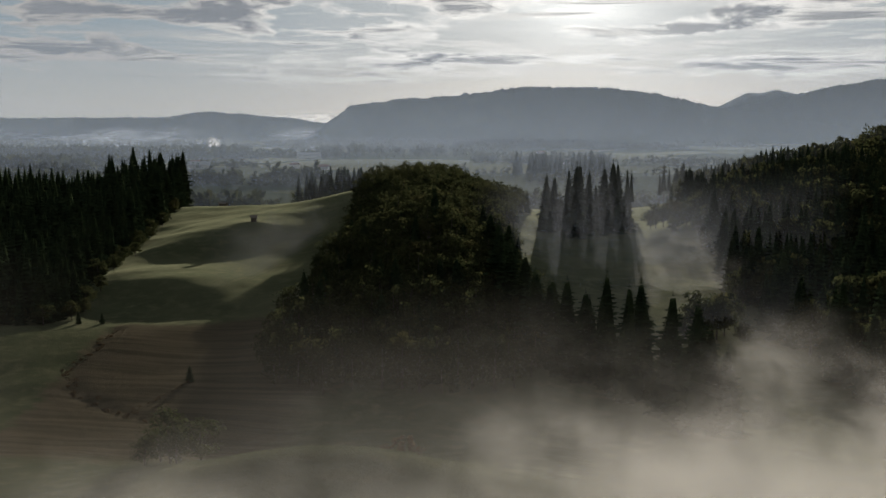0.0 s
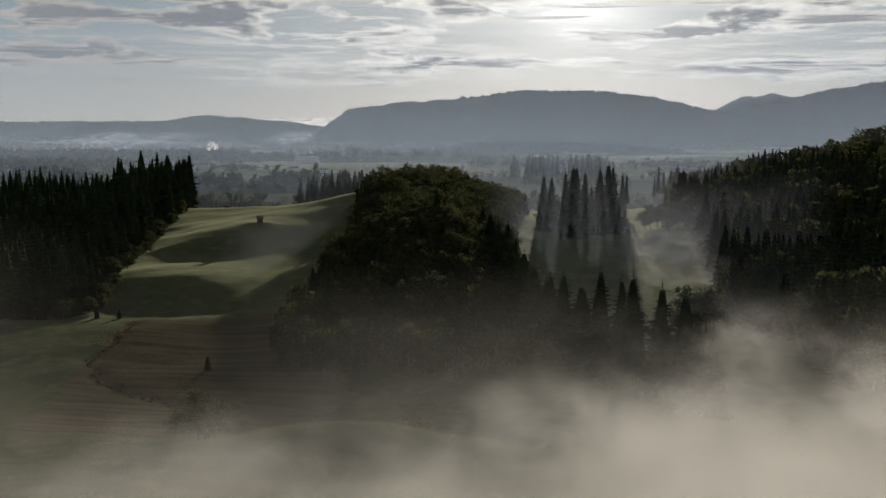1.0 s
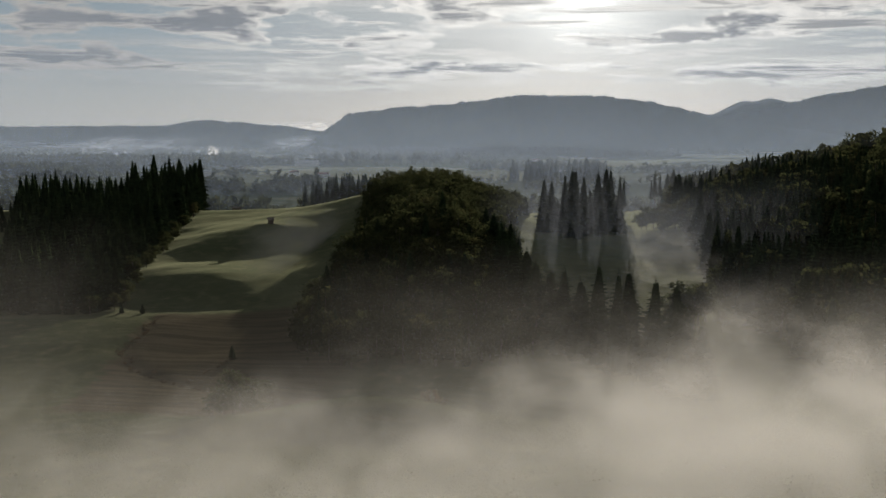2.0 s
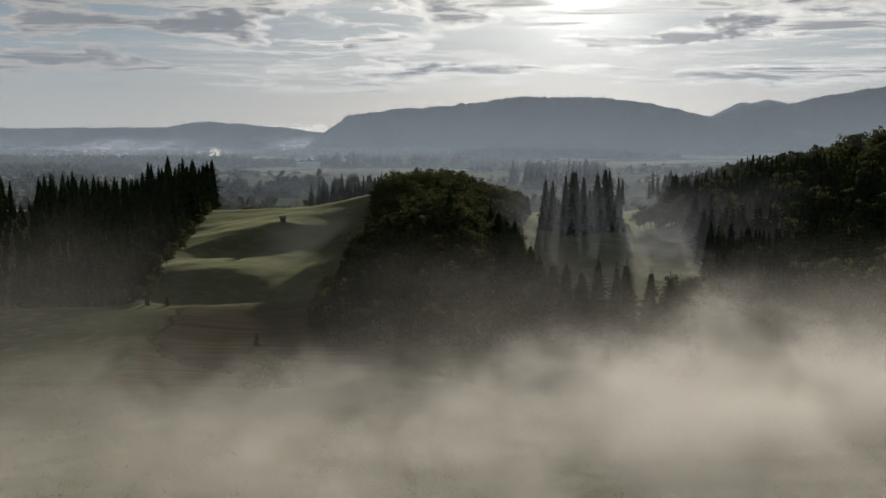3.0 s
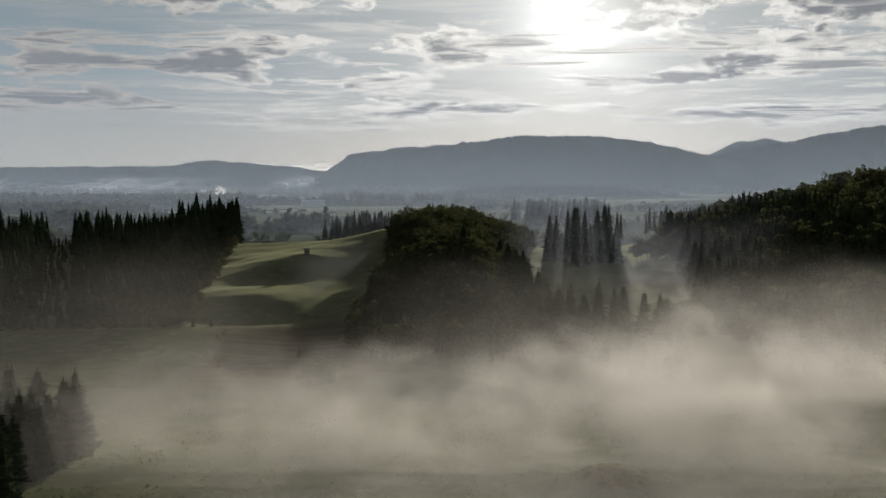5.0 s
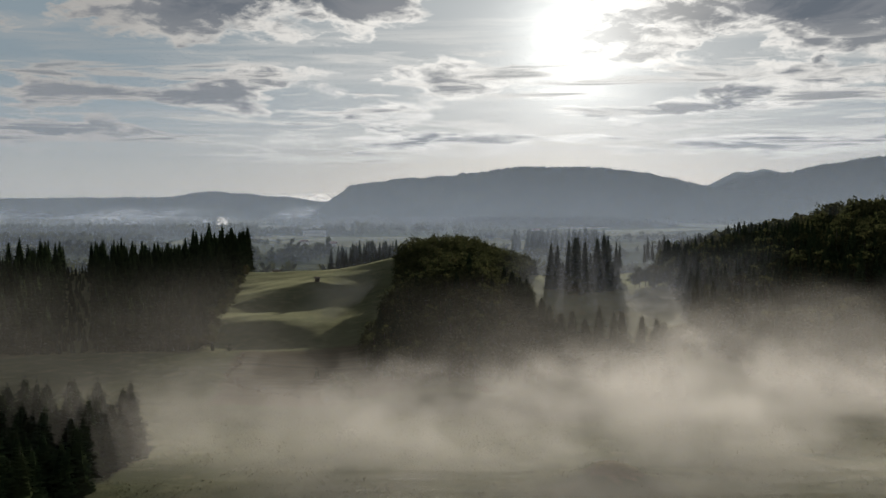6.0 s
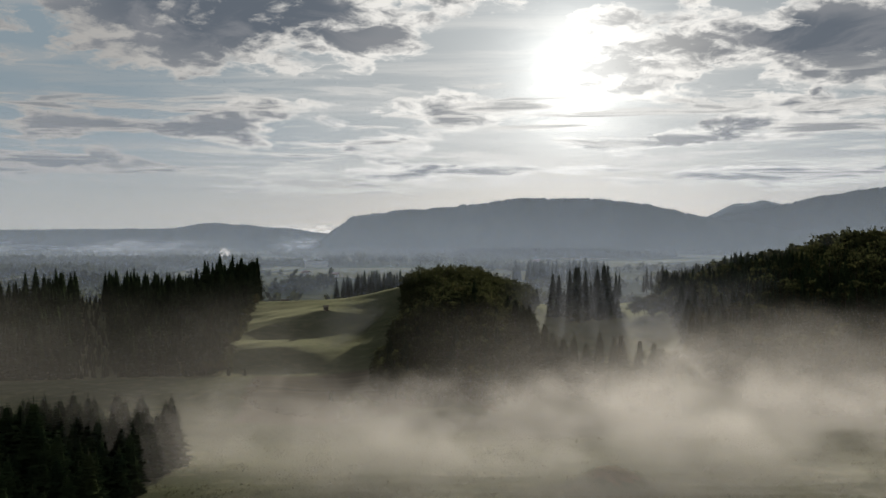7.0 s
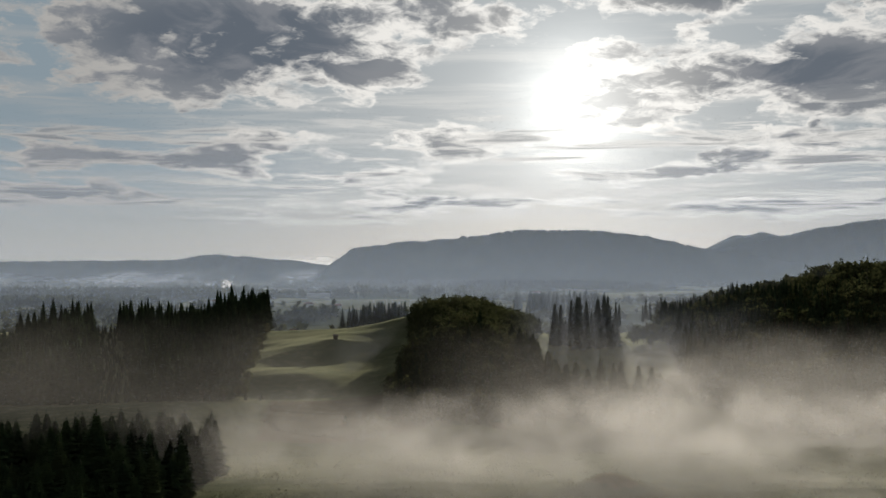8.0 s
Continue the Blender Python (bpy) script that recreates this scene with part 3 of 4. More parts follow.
birches = [tree_thing("young_tree", broadleaf_data(80 + k, 10.0, 38, 26, 0.3, 0.27 + 0.03 * (k % 3), 0.08), LEAVES, "slender young broadleaf tree on the wooded knoll", "tree", "trees on the knoll") for k in range(5)]
used = set()


def set_tree(protos, k, x, y, tall, full, squash=1.0):
    """The first use of a prototype moves it into place, later uses copy it."""
    proto = protos[k % len(protos)]
    turn = rng.uniform(0, 6.28)
    if proto in used:
        return place_tree(proto, x, y, tall / full, turn, 0.0, squash)
    used.add(proto)
    proto.location, proto.rotation_euler = (x, y, float(height(x, y))), (0, 0, turn)
    return proto


# single spruces in the mist at the foot of the knoll
for k, (x, y, top) in enumerate(((30.5, 168, -26.0), (28.2, 177, -26.6), (33.0, 171, -28.5), (35.2, 158, -29.5), (36.5, 147, -27.8), (39.0, 149, -29.0), (22.2, 183, -27.0), (19.5, 186, -28.2), (24.8, 180, -29.0), (17.0, 190, -27.0), (26.5, 187, -31.0), (37.5, 153, -32.0), (40.5, 145, -31.5))):
    set_tree(spruces, k, x, y, top - float(height(x, y)), 20.0, 1.25)
for k, (x, y, top) in enumerate(((53, 216, -35.0), (57, 214, -34.5), (60, 219, -36.5), (55, 210, -38.0), (50, 212, -39.5), (44, 200, -40.5), (61, 208, -40))):
    set_tree(oaks, k, x, y, top - float(height(x, y)), 10.0, 0.9)
# the open group behind the valley meadow
for k, (x, y, top) in enumerate(((34, 345, -16.5), (37.5, 352, -17.5), (44, 345, -13.2), (42.5, 352, -15), (49, 350, -15.5), (47, 360, -14), (58, 355, -12.8), (56, 364, -15), (61, 365, -13.5), (52.5, 360, -21), (54, 350, -26), (40.5, 356, -25), (63, 358, -22), (46, 342, -27), (36, 349, -24), (59.5, 360, -19.5), (45.5, 354, -19))):
    set_tree(spruces, k + 2, x, y, top - float(height(x, y)), 20.0, 0.9)
for k, (x, y, top) in enumerate(((78, 433, -17.8), (74, 420, -18.5), (105, 498, -19), (108, 500, -21.5), (103, 497, -24))):
    set_tree([pine], k, x, y, top - float(height(x, y)), 20.0, 1.0)

for k, (x, y, tall) in enumerate(((76, 372, 9), (80, 378, 8), (73, 366, 7), (85, 385, 10), (88, 376, 8), (82, 362, 7), (90, 392, 9), (78, 352, 6), (86, 350, 7), (92, 365, 9))):
    set_tree(oaks, k, x, y, tall, 10.0, 1.1)

# wooded knoll
def on_knoll(x, y):
    return RIDGE(y) * hill_share(x, y) > np.interp(y, (166, 200, 260, 330), (0.9, 2.4, 4.2, 5.4)) and 166 < y < 428


knoll = scatter(3, -50, 50, 166, 428, 3.3, on_knoll)
knoll.sort(key=lambda p: p[1])
near_knoll = [p for p in knoll if p[1] < 300][::2][:190]
rest_knoll = [p for p in knoll if p not in set(near_knoll)]
for k, (x, y) in enumerate(near_knoll):
    edge = hill_share(x, y)
    if rng.random() < 0.16 or (x > 8 and edge < 0.6 and rng.random() < 0.5):
        set_tree(spruces, k, x, y, rng.uniform(7, 11), 20.0, 1.2)
    elif k % 9 == 0:
        set_tree(oaks, k, x, y, rng.uniform(5.0, 7.0), 10.0, 1.0)
    else:
        set_tree(birches, k, x, y, rng.uniform(5.0, 8.5), 10.0, 1.05)
far_spruce = [plain_spruce_data(120 + k, 20.0, 14 + k, 7, 0.19 + 0.014 * k) for k in range(5)]
far_oak = [broadleaf_data(140 + k, 10.0, 34, 8, 0.56, 0.4, 0.12, 1) for k in range(4)]
far_birch = [broadleaf_data(150 + k, 10.0, 28, 11, 0.46, 0.34, 0.06, 2) for k in range(5)]
mass("knoll_wood", far_birch, [(x, y, rng.uniform(0.6, 0.9), rng.uniform(0, 6.28), k) for k, (x, y) in enumerate(rest_knoll)], (BARK, LEAVES_MASS), "dense broadleaf wood covering the back of the knoll", "wood")
mass("knoll_spruces", far_spruce, [(x + 2, y + 1, rng.uniform(0.3, 0.42), rng.uniform(0, 6.28), k) for k, (x, y) in enumerate(rest_knoll) if k % 11 == 0], (BARK, NEEDLES_MASS), "scattered young spruces among the knoll's broadleaf wood", "wood")

# the spruce that stands out on the knoll's shoulder and those down its eastern foot
for k, (x, y, top) in enumerate(((-2, 271, -16.5), (14, 213, -24), (16.5, 207, -26), (12.5, 224, -23), (18, 200, -28), (13, 240, -22.5), (16, 252, -24), (20.5, 194, -29), (15, 231, -25), (12, 262, -22.5), (-24, 196, -33), (-29, 212, -35))):
    set_tree(spruces, k, x, y, top - float(height(x, y)), 20.0, 1.35)

# spruce stand west of the meadow
def west_edge(y):
    return np.interp(y, (228, 260, 330, 390, 433, 450), (-84, -90, -97, -104, -107, -114))


def in_west(x, y):
    return x < west_edge(y) and not ((x + 194) / 9) ** 2 + ((y - 440) / 40) ** 2 < 1


west = scatter(5, -215, -80, 230, 446, 4.1, in_west)


def west_height(x, y):
    return west_base(x, y) * (1 + 0.3 * float(ripple(x, y, 38, 77))) * (0.72 if rng.random() < 0.2 else 1.0)


def west_base(x, y):
    if abs(x + 45 + 0.34 * y) < 7:
        return rng.uniform(3.5, 6)
    if x < -128:
        return rng.uniform(12.5, 17)
    return 21.0 + rng.uniform(-2.5, 1.5) if y > 385 else (rng.uniform(11, 17.5) if y < 330 else rng.uniform(14, 20))


west.sort(key=lambda p: float(west_edge(p[1])) - p[0])
for k, (x, y) in enumerate(west[:75]):
    set_tree(spruces, k, x, y, west_height(x, y), 20.0, 1.0)
mass("west_wood", far_spruce, [(x, y, west_height(x, y) / 20, rng.uniform(0, 6.28), k) for k, (x, y) in enumerate(west[75:])], (BARK, NEEDLES_MASS), "dark spruce wood standing beside the meadow", "wood")

for k, (y, out, tall) in enumerate(((236, 2, 6), (243, 4, 5), (251, 3, 7.5), (262, 5, 6), (272, 2, 8), (283, 4, 6.5), (296, 3, 8), (309, 5, 6), (322, 3, 8.5), (338, 4, 6), (352, 2, 8), (367, 4, 7), (381, 3, 6), (396, 4, 8), (228, -3, 7), (231, -9, 6))):
    set_tree(oaks, k, float(west_edge(y)) + out - 1.5, y, 0.75 * tall, 10.0, 1.2)

# wooded slope east of the valley
def east_edge(y):
    return np.interp(y, (150, 165, 185, 230, 300, 420, 500, 640), (85, 66, 63, 67, 80, 99, 112, 140))


east = scatter(6, 70, 330, 150, 640, 4.9, lambda x, y: east_edge(y) < x < 20 + 0.45 * (y + 118))
east.sort(key=lambda p: p[0] - float(east_edge(p[1])) + 0.02 * p[1])
for k, (x, y) in enumerate(east[:70]):
    set_tree(oaks if k % 4 == 0 else spruces, k, x, y, rng.uniform(9, 13) if k % 4 == 0 else rng.uniform(13, 20), 10.0 if k % 4 == 0 else 20.0, 1.0)
mass("east_broadleaf_wood", far_oak, [(x + 1.5, y - 2, rng.uniform(0.9, 1.5) * (1.2 if x > 200 else 1.0), rng.uniform(0, 6.28), k) for k, (x, y) in enumerate(east[70:]) if k % 4 == 0 or (x > 165 and k % 5 < 3)], (BARK, LEAVES_MASS), "broadleaf trees among the dark eastern wood", "wood")
mass("east_wood", far_spruce, [(x, y, rng.uniform(0.66, 0.84) * (1 + 0.25 * float(ripple(x, y, 45, 78))) * (0.8 if x > 165 else 1.0), rng.uniform(0, 6.28), k) for k, (x, y) in enumerate(east[70:]) if k % 6], (BARK, NEEDLES_MASS), "dark mixed wood covering the eastern slope", "wood")

# clump close to the flight's end: a black front row, and a second row standing in the mist
for k, (x, y, top) in enumerate(((-54, 14.5, -23.4), (-66, 30, -20.2), (-58, 16, -24.6), (-61, 24, -23.2), (-63, 14, -24.2), (-70, 26, -23.4), (-68, 16, -24.4), (-73, 34, -23.8), (-57, 24, -26.5), (-75, 22, -26), (-60, 48, -23.2), (-57, 46, -24.4), (-55, 52, -24.2), (-63, 44, -23), (-66, 50, -22.8), (-69, 46, -23.6), (-60, 56, -23.8), (-55, 44, -27), (-73, 50, -24.2), (-64, 58, -24))):
    set_tree(spruces, k + 1, x, y, top - float(height(x, y)), 20.0, 1.5)
for k, (x, y) in enumerate(scatter(17, -104, -53.5, 4, 62, 3.2, lambda x, y: x < -54 and (y < 33 or y > 40) and y > 4 + 0.1 * (x + 104))):
    low = float(np.interp(x, (-104, -82, -70, -54), (5.0, 6.0, 8.6, 8.2))) if y < 36 else 9.8
    set_tree(spruces, k, x, y, low * rng.uniform(0.75, 1.1), 20.0, rng.uniform(1.2, 1.6))

# woods beyond the meadow and out on the plain
def clump_spots(seed, cx, cy, rx, ry, count, lo, hi):
    r = random.Random(seed)
    out = []
    for k in range(count):
        a, q = r.uniform(0, 6.28), math.sqrt(r.random())
        out.append((cx + rx * q * math.cos(a), cy + ry * q * math.sin(a), r.uniform(lo, hi), r.uniform(0, 6.28), k))
    return out


mass("saddle_wood", far_spruce, clump_spots(1, -60, 606, 24, 13, 80, 0.85, 1.2), (BARK, NEEDLES_MASS), "small spruce wood behind the meadow's crest", "wood")
mass("valley_wood", far_spruce, clump_spots(2, 185, 1580, 75, 40, 70, 1.2, 1.9), (BARK, NEEDLES_MASS), "spruce wood on the plain, pale with haze", "wood")
tiny_spruce = [plain_spruce_data(160 + k, 20.0, 6, 5, 0.2) for k in range(3)]
tiny_oak = [broadleaf_data(170 + k, 10.0, 9, 3, 2.2, 0.42, 0.1, 0) for k in range(3)]
r2 = random.Random(12)
hedges, copses = [], []
for k in range(70):
    y = 640 * (4100 / 640) ** r2.random()
    x = r2.uniform(-0.52, 0.3) * y
    n = r2.randint(10, 26)
    a = r2.uniform(-0.25, 0.25)
    if r2.random() < 0.6:
        L = r2.uniform(60, 200) * (0.5 + y / 2000)
        hedges += [(x + (i / n - 0.5) * L + r2.uniform(-6, 6), y + (i / n - 0.5) * L * a + r2.uniform(-10, 10), r2.uniform(0.8, 1.7), r2.uniform(0, 6), i) for i in range(n)]
    else:
        hedges += clump_spots(200 + k, x, y, 30 + y / 30, 20 + y / 60, n * 3, 0.9, 1.5)
for y0, x0, x1, n in ((1150, -420, -290, 26), (1350, -225, -160, 16), (1300, -330, -250, 20), (1900, -1000, -560, 90), (2300, -900, -180, 130), (2700, -1500, -500, 170), (3000, -500, 700, 190), (3300, -1800, -700, 170), (3600, -600, 500, 150), (2000, 60, 330, 60)):
    hedges += [(r2.uniform(x0, x1), y0 + r2.uniform(-0.012, 0.03) * y0, r2.uniform(1.1, 1.9), r2.uniform(0, 6), i) for i in range(2 * n)]
    copses += [(r2.uniform(x0, x1), y0 + r2.uniform(-0.012, 0.03) * y0, r2.uniform(0.6, 1.0), r2.uniform(0, 6), i) for i in range(n // 3)]
for x, y, s in ((-218, 1350, 2.4), (-170, 1370, 2.6), (-184, 1360, 1.9), (-303, 1350, 2.0), (-120, 640, 0.8), (-126, 645, 0.6), (-113, 640, 1.0), (-135, 642, 0.5), (-108, 650, 0.7)):
    hedges.append((x, y, s, r2.uniform(0, 6), 1))
for y0, x0, x1, n in ((2250, -0.46, -0.19, 210), (2330, -0.44, -0.2, 150), (2100, -0.3, -0.17, 70), (1700, -0.46, -0.36, 90), (2500, -0.12, 0.03, 90), (1550, -0.4, -0.34, 50)):
    hedges += [(r2.uniform(x0, x1) * y0, y0 + r2.uniform(-0.02, 0.02) * y0, r2.uniform(1.5, 2.5), r2.uniform(0, 6), i) for i in range(n)]
mass("hedgerows", tiny_oak, hedges, (BARK, LEAVES_MASS), "hedgerows and field trees on the plain", "hedge")
mass("copses", tiny_spruce, copses, (BARK, NEEDLES_MASS), "small dark copses scattered over the plain", "wood")


# ---------------------------------------------------------------- mist and haze
def mist_sheet(name, mat, x0, x1, y_low, z_low, y_high, z_high, label, group, bow=0.0, seed=0, nx=40, nz=10):
    """One drifting sheet of mist, leaning away with height and slightly wavy."""
    verts, uvs = [], []
    for j in range(nz + 1):
        v = j / nz
        for i in range(nx + 1):
            u = i / nx
            x = x0 + (x1 - x0) * u
            y = y_low + (y_high - y_low) * v + bow * (u - 0.5) + 3.0 * float(ripple(x, 60 * v, 60, seed))
            verts.append((x, y, z_low + (z_high - z_low) * v))
            uvs.append((u, v))
    faces = [(a * (nx + 1) + b, a * (nx + 1) + b + 1, (a + 1) * (nx + 1) + b + 1, (a + 1) * (nx + 1) + b) for a in range(nz) for b in range(nx)]
    ob = mesh_object(name, verts, faces, mat, smooth=True)
    layer = ob.data.uv_layers.new(name="UVMap")
    idx = np.empty(len(ob.data.loops), np.int32)
    ob.data.loops.foreach_get("vertex_index", idx)
    layer.data.foreach_set("uv", np.array(uvs)[idx].ravel())
    return tagged(ob, label, "mist", group, "stuff")


MIST_TINT = (0.70, 0.67, 0.62, 1)
BANK = mist_material("mist_bank", 0.088, 0.036, 0.36, 0.64, MIST_TINT, (1.0, 0.45, 1.4), 0.9)
THIN_BANK = mist_material("mist_bank_edge", 0.085, 0.036, 0.36, 0.64, MIST_TINT, (1.0, 0.45, 1.4), 0.95)
STEAM = mist_material("steam", 0.55, 0.05, 0.3, 0.62, (0.9, 0.89, 0.87, 1), (1.0, 1.0, 1.0), 0.9)
CLOUD = mist_material("fog_bank", 0.7, 0.004, 0.2, 0.6, (0.85, 0.84, 0.82, 1), (1.0, 1.0, 3.0), 0.5)
WISP = mist_material("mist_wisp", 0.16, 0.026, 0.3, 0.66, MIST_TINT, patchy=0.85)
VEIL = mist_material("mist_veil", 0.1, 0.03, 0.25, 0.7, MIST_TINT, patchy=0.6)
WEST_VEIL = mist_material("mist_west_veil", 0.013, 0.028, 0.25, 0.7, MIST_TINT, patchy=0.5, billow=0.6)
UPPER = mist_material("mist_upper_veil", 0.06, 0.028, 0.25, 0.7, MIST_TINT, patchy=0.5, billow=0.6)
LOBE = mist_material("mist_lobe", 0.05, 0.036, 0.34, 0.64, MIST_TINT, (1.0, 0.45, 1.4), 0.92)
# haze painted as bluish see-through sheets that lighten whatever stands behind
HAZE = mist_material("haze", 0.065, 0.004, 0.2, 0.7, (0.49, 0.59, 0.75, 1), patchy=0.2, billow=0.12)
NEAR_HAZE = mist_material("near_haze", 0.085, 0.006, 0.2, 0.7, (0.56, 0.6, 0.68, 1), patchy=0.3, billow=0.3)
FOG = mist_material("valley_fog", 0.34, 0.0026, 0.42, 0.62, (0.72, 0.78, 0.88, 1), (1.0, 0.5, 5.0))
MEADOW_MIST = "pale warm morning mist lying over the near meadow"
BANK_TOP = smooth_profile((34, 40, 62, 76, 84, 97, 104, 110), (-25, -24, -21.5, -19, -16, -16.5, -18, -21))
BANK_WEST = smooth_profile((34, 56, 66, 78, 88, 110), (-70, -66, -42, -30, -16, -2))
for k in range(17):
    y = 42 + 4 * k
    mist_sheet("mist_bank", BANK if y < 78 else THIN_BANK, float(BANK_WEST(y)) + 5 * math.sin(2.3 * k), 190, y, float(height(10, y)) - 4, y + 4, float(BANK_TOP(y)), MEADOW_MIST, "mist over the meadow", -8, k)
for k in range(7):
    y = 38 + 5 * k
    mist_sheet("mist_bank", LOBE, -72 + 2 * k, 12, y, -37, y + 4, -17 - 0.08 * (y - 38), MEADOW_MIST, "mist over the meadow", 4, 140 + k)
for k in range(6):
    y = 24 + 8 * k
    mist_sheet("mist_wisp", WEST_VEIL, -130, -22, y + 22, -32, y + 24, -2 - 0.05 * y, "thin upper veil of mist before the western wood", "mist over the meadow", 0, 170 + k)
    mist_sheet("mist_wisp", UPPER, -26, 190, y, -27, y + 2, 0.5 - 0.15 * y, "thin upper veil of mist above the meadow", "mist over the meadow", 0, 130 + k)
for k in range(6):
    y = 12 + 6 * k
    mist_sheet("mist_wisp", VEIL, -52 - 2 * k, 150, y, -40, y + 3, -24, "thin veil of mist over the dewy near grass", "mist over the meadow", -6, 160 + k)
for k in range(6):
    mist_sheet("mist_wisp", WISP, 0 + 8 * k, 72 + 12 * k, 280 + 8 * k, -56, 286 + 8 * k, -31, "thin sunlit mist in the valley between the woods", "mist in the valley", -150, 20 + k)
for k in range(3):
    mist_sheet("mist_wisp", WISP, -60 + 3 * k, -32 + 3 * k, 318 + 6 * k, -52, 324 + 6 * k, -22, "thin sunlit mist drifting over the meadow's crest", "mist on the crest", 150, 30 + k)
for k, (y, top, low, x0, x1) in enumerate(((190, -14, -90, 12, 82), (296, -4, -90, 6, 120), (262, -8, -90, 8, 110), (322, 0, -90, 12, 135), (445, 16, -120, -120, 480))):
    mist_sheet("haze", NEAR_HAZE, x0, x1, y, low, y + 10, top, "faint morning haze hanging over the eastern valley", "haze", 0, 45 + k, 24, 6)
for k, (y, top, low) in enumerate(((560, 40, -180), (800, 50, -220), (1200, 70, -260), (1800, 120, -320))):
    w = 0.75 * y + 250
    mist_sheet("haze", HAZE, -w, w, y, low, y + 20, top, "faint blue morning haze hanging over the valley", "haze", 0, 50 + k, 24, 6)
for k, (y, x0, x1, top) in enumerate(((2550, -1700, 0, -52), (3000, -2300, 300, -42), (3400, -2600, 500, -28), (3800, -3000, 500, -16), (4150, -3300, -100, -8))):
    mist_sheet("valley_fog", FOG, x0, x1, y, -110, y + 160, top, "long low bank of fog lying on the plain", "fog on the plain", 0, 70 + k, 40, 6)

# the distance's blue airlight is put into this sheet colour
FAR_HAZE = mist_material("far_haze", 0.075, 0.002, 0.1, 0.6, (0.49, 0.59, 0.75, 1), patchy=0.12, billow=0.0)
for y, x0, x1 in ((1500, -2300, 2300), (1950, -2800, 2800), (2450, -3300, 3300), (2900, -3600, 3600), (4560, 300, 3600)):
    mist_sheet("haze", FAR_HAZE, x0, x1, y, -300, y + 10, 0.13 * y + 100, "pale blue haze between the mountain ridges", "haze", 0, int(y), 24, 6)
mist_sheet("steam_plume", STEAM, -544, -512, 2420, -84, 2426, -34, "white steam plume rising from the plain", "steam", 6, 90, 20, 8)
mist_sheet("fog_bank", CLOUD, -830, -440, 4700, -40, 4710, 38, "bright bank of low fog behind the far hills", "fog on the plain", 0, 91, 30, 8)


# ---------------------------------------------------------------- small things
def part(name, bm, mat, parent, label=""):
    me = bpy.data.meshes.new(name)
    bm.to_mesh(me)
    bm.free()
    me.materials.append(mat)
    ob = new(name, me)
    ob.parent = parent
    return tagged(ob, label)


def box(w, d, h, x=0.0, y=0.0, z=0.0, bevel=0.03):
    bm = bmesh.new()
    bmesh.ops.create_cube(bm, size=1.0)
    bmesh.ops.scale(bm, vec=(w, d, h), verts=bm.verts)
    bmesh.ops.translate(bm, vec=(x, y, z + h / 2), verts=bm.verts)
    bmesh.ops.bevel(bm, geom=list(bm.edges), offset=bevel, segments=1, affect="EDGES")
    return bm


def gable(w, d, h, z, over=0.3, thick=0.12):
    """Two roof slopes with overhang, ridge along the width."""
    bm = bmesh.new()
    a, e = d / 2 + over, w / 2 + over
    drop = h * over / (d / 2)
    prof = [(-a, z - drop), (0, z + h), (a, z - drop), (a, z - drop + thick), (0, z + h + thick * 1.3), (-a, z - drop + thick)]
    one = [bm.verts.new((-e, p, q)) for p, q in prof]
    two = [bm.verts.new((e, p, q)) for p, q in prof]
    for k in range(6):
        j = (k + 1) % 6
        bm.faces.new((one[k], one[j], two[j], two[k]))
    for ring in (one, two):
        bm.faces.new((ring[0], ring[1], ring[4], ring[5]))
        bm.faces.new((ring[1], ring[2], ring[3], ring[4]))
    bmesh.ops.recalc_face_normals(bm, faces=bm.faces)
    return bm


def plain_material(name, a, b, scale, rough=0.8, stretch=(1, 1, 1)):
    m, N = material(name)
    pos = N.add("ShaderNodeNewGeometry").outputs["Position"]
    n = N.noise(N.vmath("MULTIPLY", pos, stretch), scale, 5.0)
    finish(N, principled(N, N.mix(n, a, b), rough, N.bump(n, 0.4, 0.03)))
    return m


BOARD = plain_material("weathered_boards", (0.10, 0.08, 0.06, 1), (0.22, 0.18, 0.14, 1), 3.0, 0.85, (4, 4, 0.6))
SHEET = plain_material("metal_roof_sheet", (0.3, 0.3, 0.3, 1), (0.42, 0.42, 0.41, 1), 1.5, 0.6)
TILE = plain_material("roof_tiles", (0.16, 0.08, 0.055, 1), (0.26, 0.13, 0.09, 1), 2.0)
WALL = plain_material("plaster_wall", (0.6, 0.58, 0.53, 1), (0.75, 0.73, 0.68, 1), 0.6)
GLASS = plain_material("window_glass", (0.03, 0.035, 0.04, 1), (0.05, 0.055, 0.06, 1), 0.5, 0.15)


def hay_hut(x, y, w, d, h, turn, label):
    base = new("hay_hut")
    base.location, base.rotation_euler = (x, y, float(height(x, y)) - 0.15), (0, 0, turn)
    part("body", box(w, d, h), BOARD, base)
    part("roof", gable(w, d, 0.5, h, 0.35), BOARD, base, "weathered grey board roof")
    part("door", box(0.9, 0.06, min(1.7, h - 0.3), 0, -d / 2 - 0.03, 0.15, 0.01), BOARD, base)
    for sx in (-1, 1):
        part("corner_post", box(0.14, 0.14, h, sx * (w / 2 + 0.02), -d / 2 - 0.02, 0, 0.01), BOARD, base)
    return tagged(base, label, "hut")


hay_hut(-63.2, 348, 1.7, 1.6, 1.6, 0.25, "small weathered board hut with grey roof on the meadow's knoll")
hay_hut(-98.4, 468, 3.2, 2.6, 1.3, -0.2, "low board hut with grey roof on the far meadow")


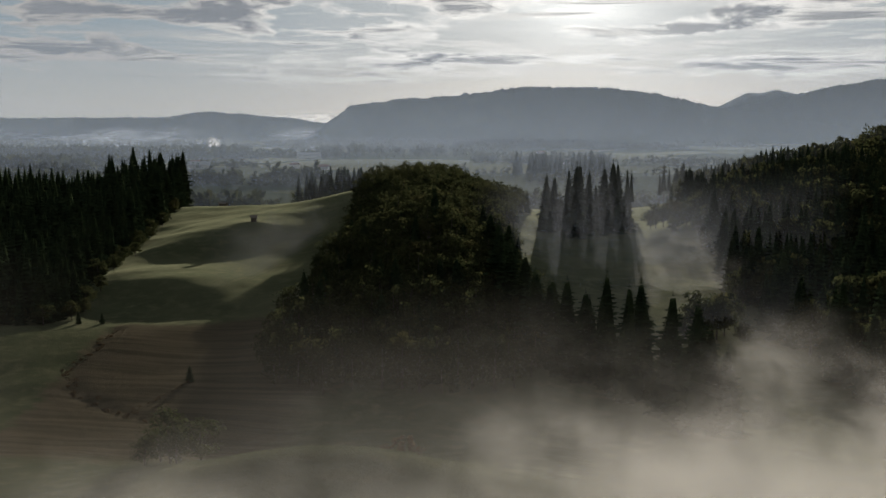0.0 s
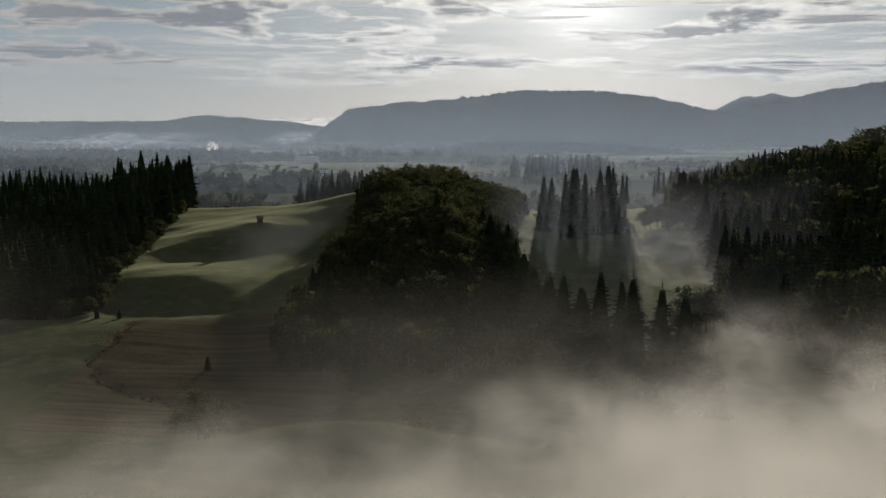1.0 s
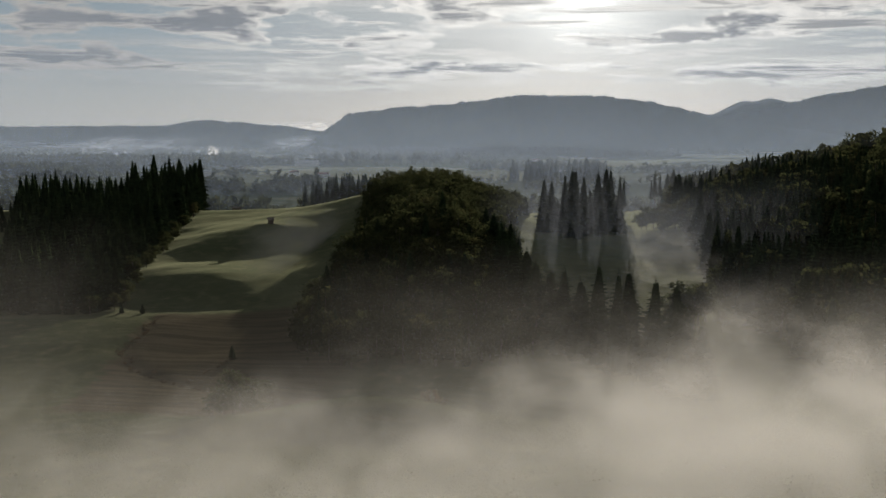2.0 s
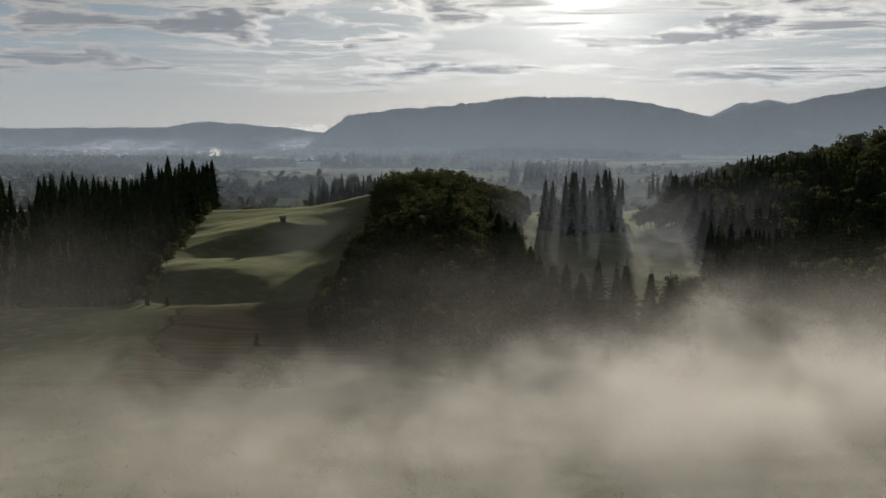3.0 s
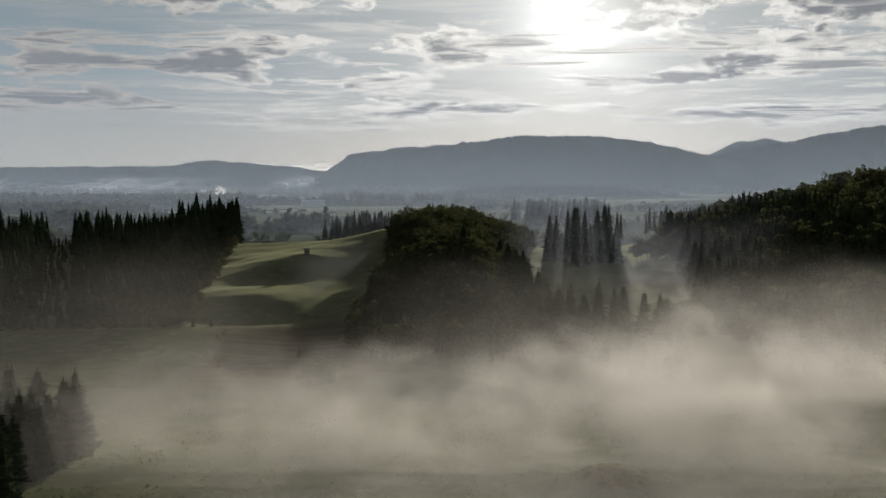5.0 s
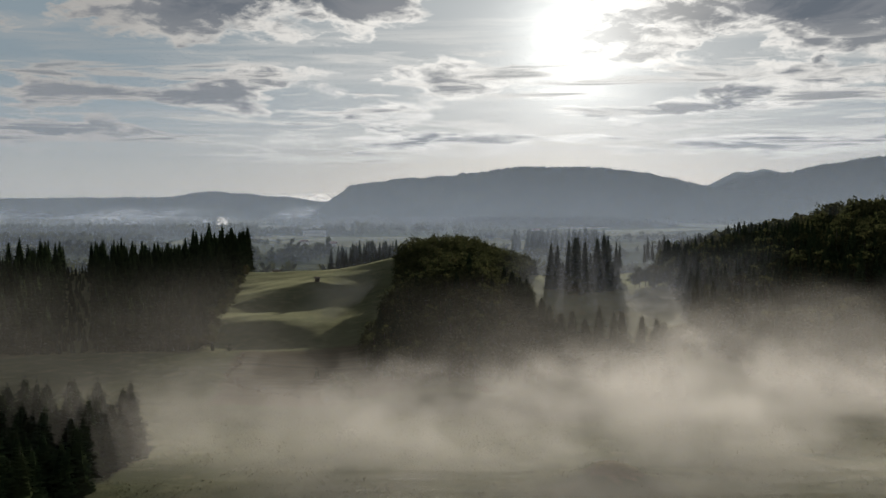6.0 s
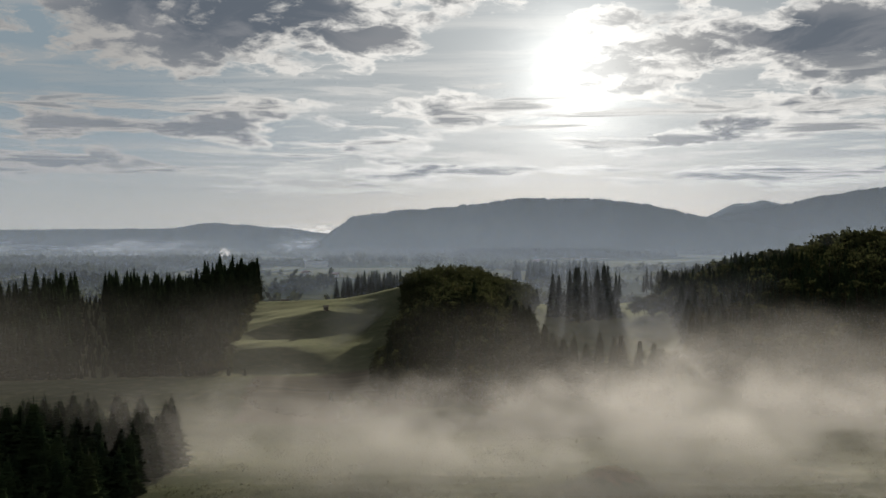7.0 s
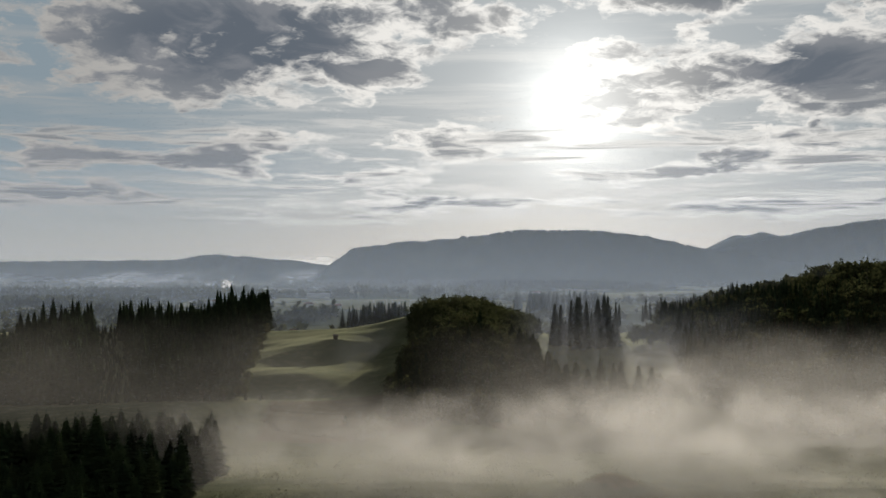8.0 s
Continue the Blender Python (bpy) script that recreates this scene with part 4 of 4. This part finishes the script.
def farmhouse(x, y, w, d, h, turn, roof_mat, label, name="farmhouse"):
    base = new(name)
    base.location, base.rotation_euler = (x, y, float(height(x, y)) - 0.4), (0, 0, turn)
    part("wall", box(w, d, h, bevel=0.05), WALL, base)
    part("roof", gable(w, d, d * 0.28, h, 0.8, 0.3), roof_mat, base)
    for k in range(int(w // 5)):
        win = part("window", box(1.4, 0.14, 1.5, -w / 2 + 2.8 + 5 * k, -d / 2 - 0.05, 1.5, 0.02), GLASS, base)
        part("sill", box(1.7, 0.3, 0.12, -w / 2 + 2.8 + 5 * k, -d / 2 - 0.12, 1.36, 0.01), WALL, win)
    return tagged(base, label, "house" if name == "farmhouse" else "barn", "buildings on the plain")


r3 = random.Random(31)
for k in range(15):
    y = r3.uniform(1500, 2600)
    x = r3.uniform(-0.27, -0.1) * y if k < 11 else r3.uniform(-0.05, 0.17) * y
    if k % 4 == 0:
        farmhouse(x, y, r3.uniform(28, 50), r3.uniform(14, 22), r3.uniform(5, 7), r3.uniform(-0.3, 0.3), SHEET, "long barn with a pale metal roof on the plain", "barn")
    else:
        farmhouse(x, y, r3.uniform(11, 18), r3.uniform(9, 12), r3.uniform(5, 7), r3.uniform(-0.8, 0.8), TILE, "white-walled farmhouse with a red tiled roof on the plain")

# young spruce, shrubs and the tree in the mist beside the brown field
set_tree(spruces, 2, -43.7, 176.8, 3.0, 20.0, 1.5)
for k, (x, y, tall) in enumerate(((-82, 232, 3.2), (-77, 233, 2.6), (-90, 231, 3.5), (-98, 232, 4.5))):
    set_tree(spruces, k, x, y, tall, 20.0, 1.5)
for k, (x, y, tall) in enumerate(((-32.5, 121, 7.0), (-29.5, 124, 6.0), (-34.5, 124, 5.0), (-31, 118, 4.2), (-35, 119, 3.6))):
    set_tree(birches, k, x, y, tall, 10.0, 1.35)


def shrub_data(seed, tall):
    return broadleaf_data(seed, tall, 22, 26, 0.16, 0.55, 0.05)


DRY = leaf_material("dry_shrub", (0.07, 0.05, 0.03, 1), (0.12, 0.085, 0.05, 1), (0.13, 0.08, 0.04, 1), 0.25)
shrub = tree_thing("shrub", shrub_data(300, 2.4), DRY, "dry brown shrub on the low mound", "shrub", "shrubs")
shrub.location = (-4.3, 115, float(height(-4.3, 115)))
r4 = random.Random(9)
for x, y, s in ((-6.5, 117, 0.6), (-2.6, 113.5, 0.5)):
    place_tree(shrub, x, y, s, r4.uniform(0, 6))
for (ax, ay), (bx, by) in zip(DITCH[:-1], DITCH[1:]):
    n = int(math.hypot(bx - ax, by - ay) / 1.4)
    for i in range(n):
        f = (i + r4.random()) / n
        x, y = ax + (bx - ax) * f + r4.uniform(-0.9, 0.9), ay + (by - ay) * f + r4.uniform(-0.9, 0.9)
        place_tree(shrub, x, y, r4.uniform(0.15, 0.42), r4.uniform(0, 6))

# line of rough growth from the young spruce down to the ditch
for i in range(12):
    f = i / 12
    place_tree(shrub, -44 - 6 * f + r4.uniform(-0.4, 0.4), 176 - 20 * f, r4.uniform(0.15, 0.3), r4.uniform(0, 6))


def track(points, wide, mat, label):
    """A worn track draped just over the ground."""
    verts, faces = [], []
    pts = [Vector(p) for p in points]
    path = []
    for a, b in zip(pts[:-1], pts[1:]):
        n = max(2, int((b - a).length / 1.5))
        path += [a.lerp(b, i / n) for i in range(n)]
    path.append(pts[-1])
    for i, p in enumerate(path):
        q = (path[min(i + 1, len(path) - 1)] - path[max(i - 1, 0)]).normalized()
        for s in (-1, -0.4, 0.4, 1):
            x, y = p.x - q.y * s * wide / 2, p.y + q.x * s * wide / 2
            verts.append((x, y, float(height(x, y)) + (0.05 if abs(s) < 0.9 else -0.03)))
    for i in range(len(path) - 1):
        for s in range(3):
            o = 4 * i + s
            faces.append((o, o + 1, o + 5, o + 4))
    return tagged(mesh_object("track", verts, faces, mat, smooth=True), label, "track", kind="structure")


def worn_material():
    m, N = material("worn_track")
    n = N.noise(N.add("ShaderNodeNewGeometry").outputs["Position"], 2.5, 5.0)
    finish(N, matte(N, N.mix(n, (0.06, 0.062, 0.038, 1), (0.1, 0.098, 0.062, 1)), N.bump(n, 0.5, 0.05)))
    return m


WORN = worn_material()
track(((58, 60), (52, 100), (48, 126), (42, 155), (40, 175)), 0.5, WORN, "narrow worn track crossing the misty meadow")


# ---------------------------------------------------------------- rough grass on the near meadow
def build_tussocks():
    r = np.random.RandomState(21)
    n = 9000
    X, Y = r.uniform(-60, 75, n), 22 + 70 * r.rand(n) ** 1.2
    keep = ripple(X, Y, 14, 31) > -0.12
    X, Y = X[keep], Y[keep]
    Z = height(X, Y)
    verts, faces = [], []
    for x, y, z in zip(X, Y, Z):
        s = r.uniform(0.12, 0.3)
        for k in range(4):
            a = r.uniform(0, 6.283)
            dx, dy = math.cos(a), math.sin(a)
            w, lean = s * 0.45, s * r.uniform(0.2, 0.9)
            o = len(verts)
            verts += [(x - dy * w, y + dx * w, z - 0.05), (x + dy * w, y - dx * w, z - 0.05), (x + dx * lean, y + dy * lean, z + s * r.uniform(0.6, 1.1))]
            faces.append((o, o + 1, o + 2))
    ob = mesh_object("grass_tussocks", verts, faces, TUSSOCK)
    tagged(ob, "rough dewy grass tussocks on the near meadow", "grass", kind="stuff")


TUSSOCK = leaf_material("tussock_grass", (0.07, 0.08, 0.036, 1), (0.13, 0.13, 0.07, 1), (0.16, 0.14, 0.08, 1), 0.6, True)
build_tussocks()
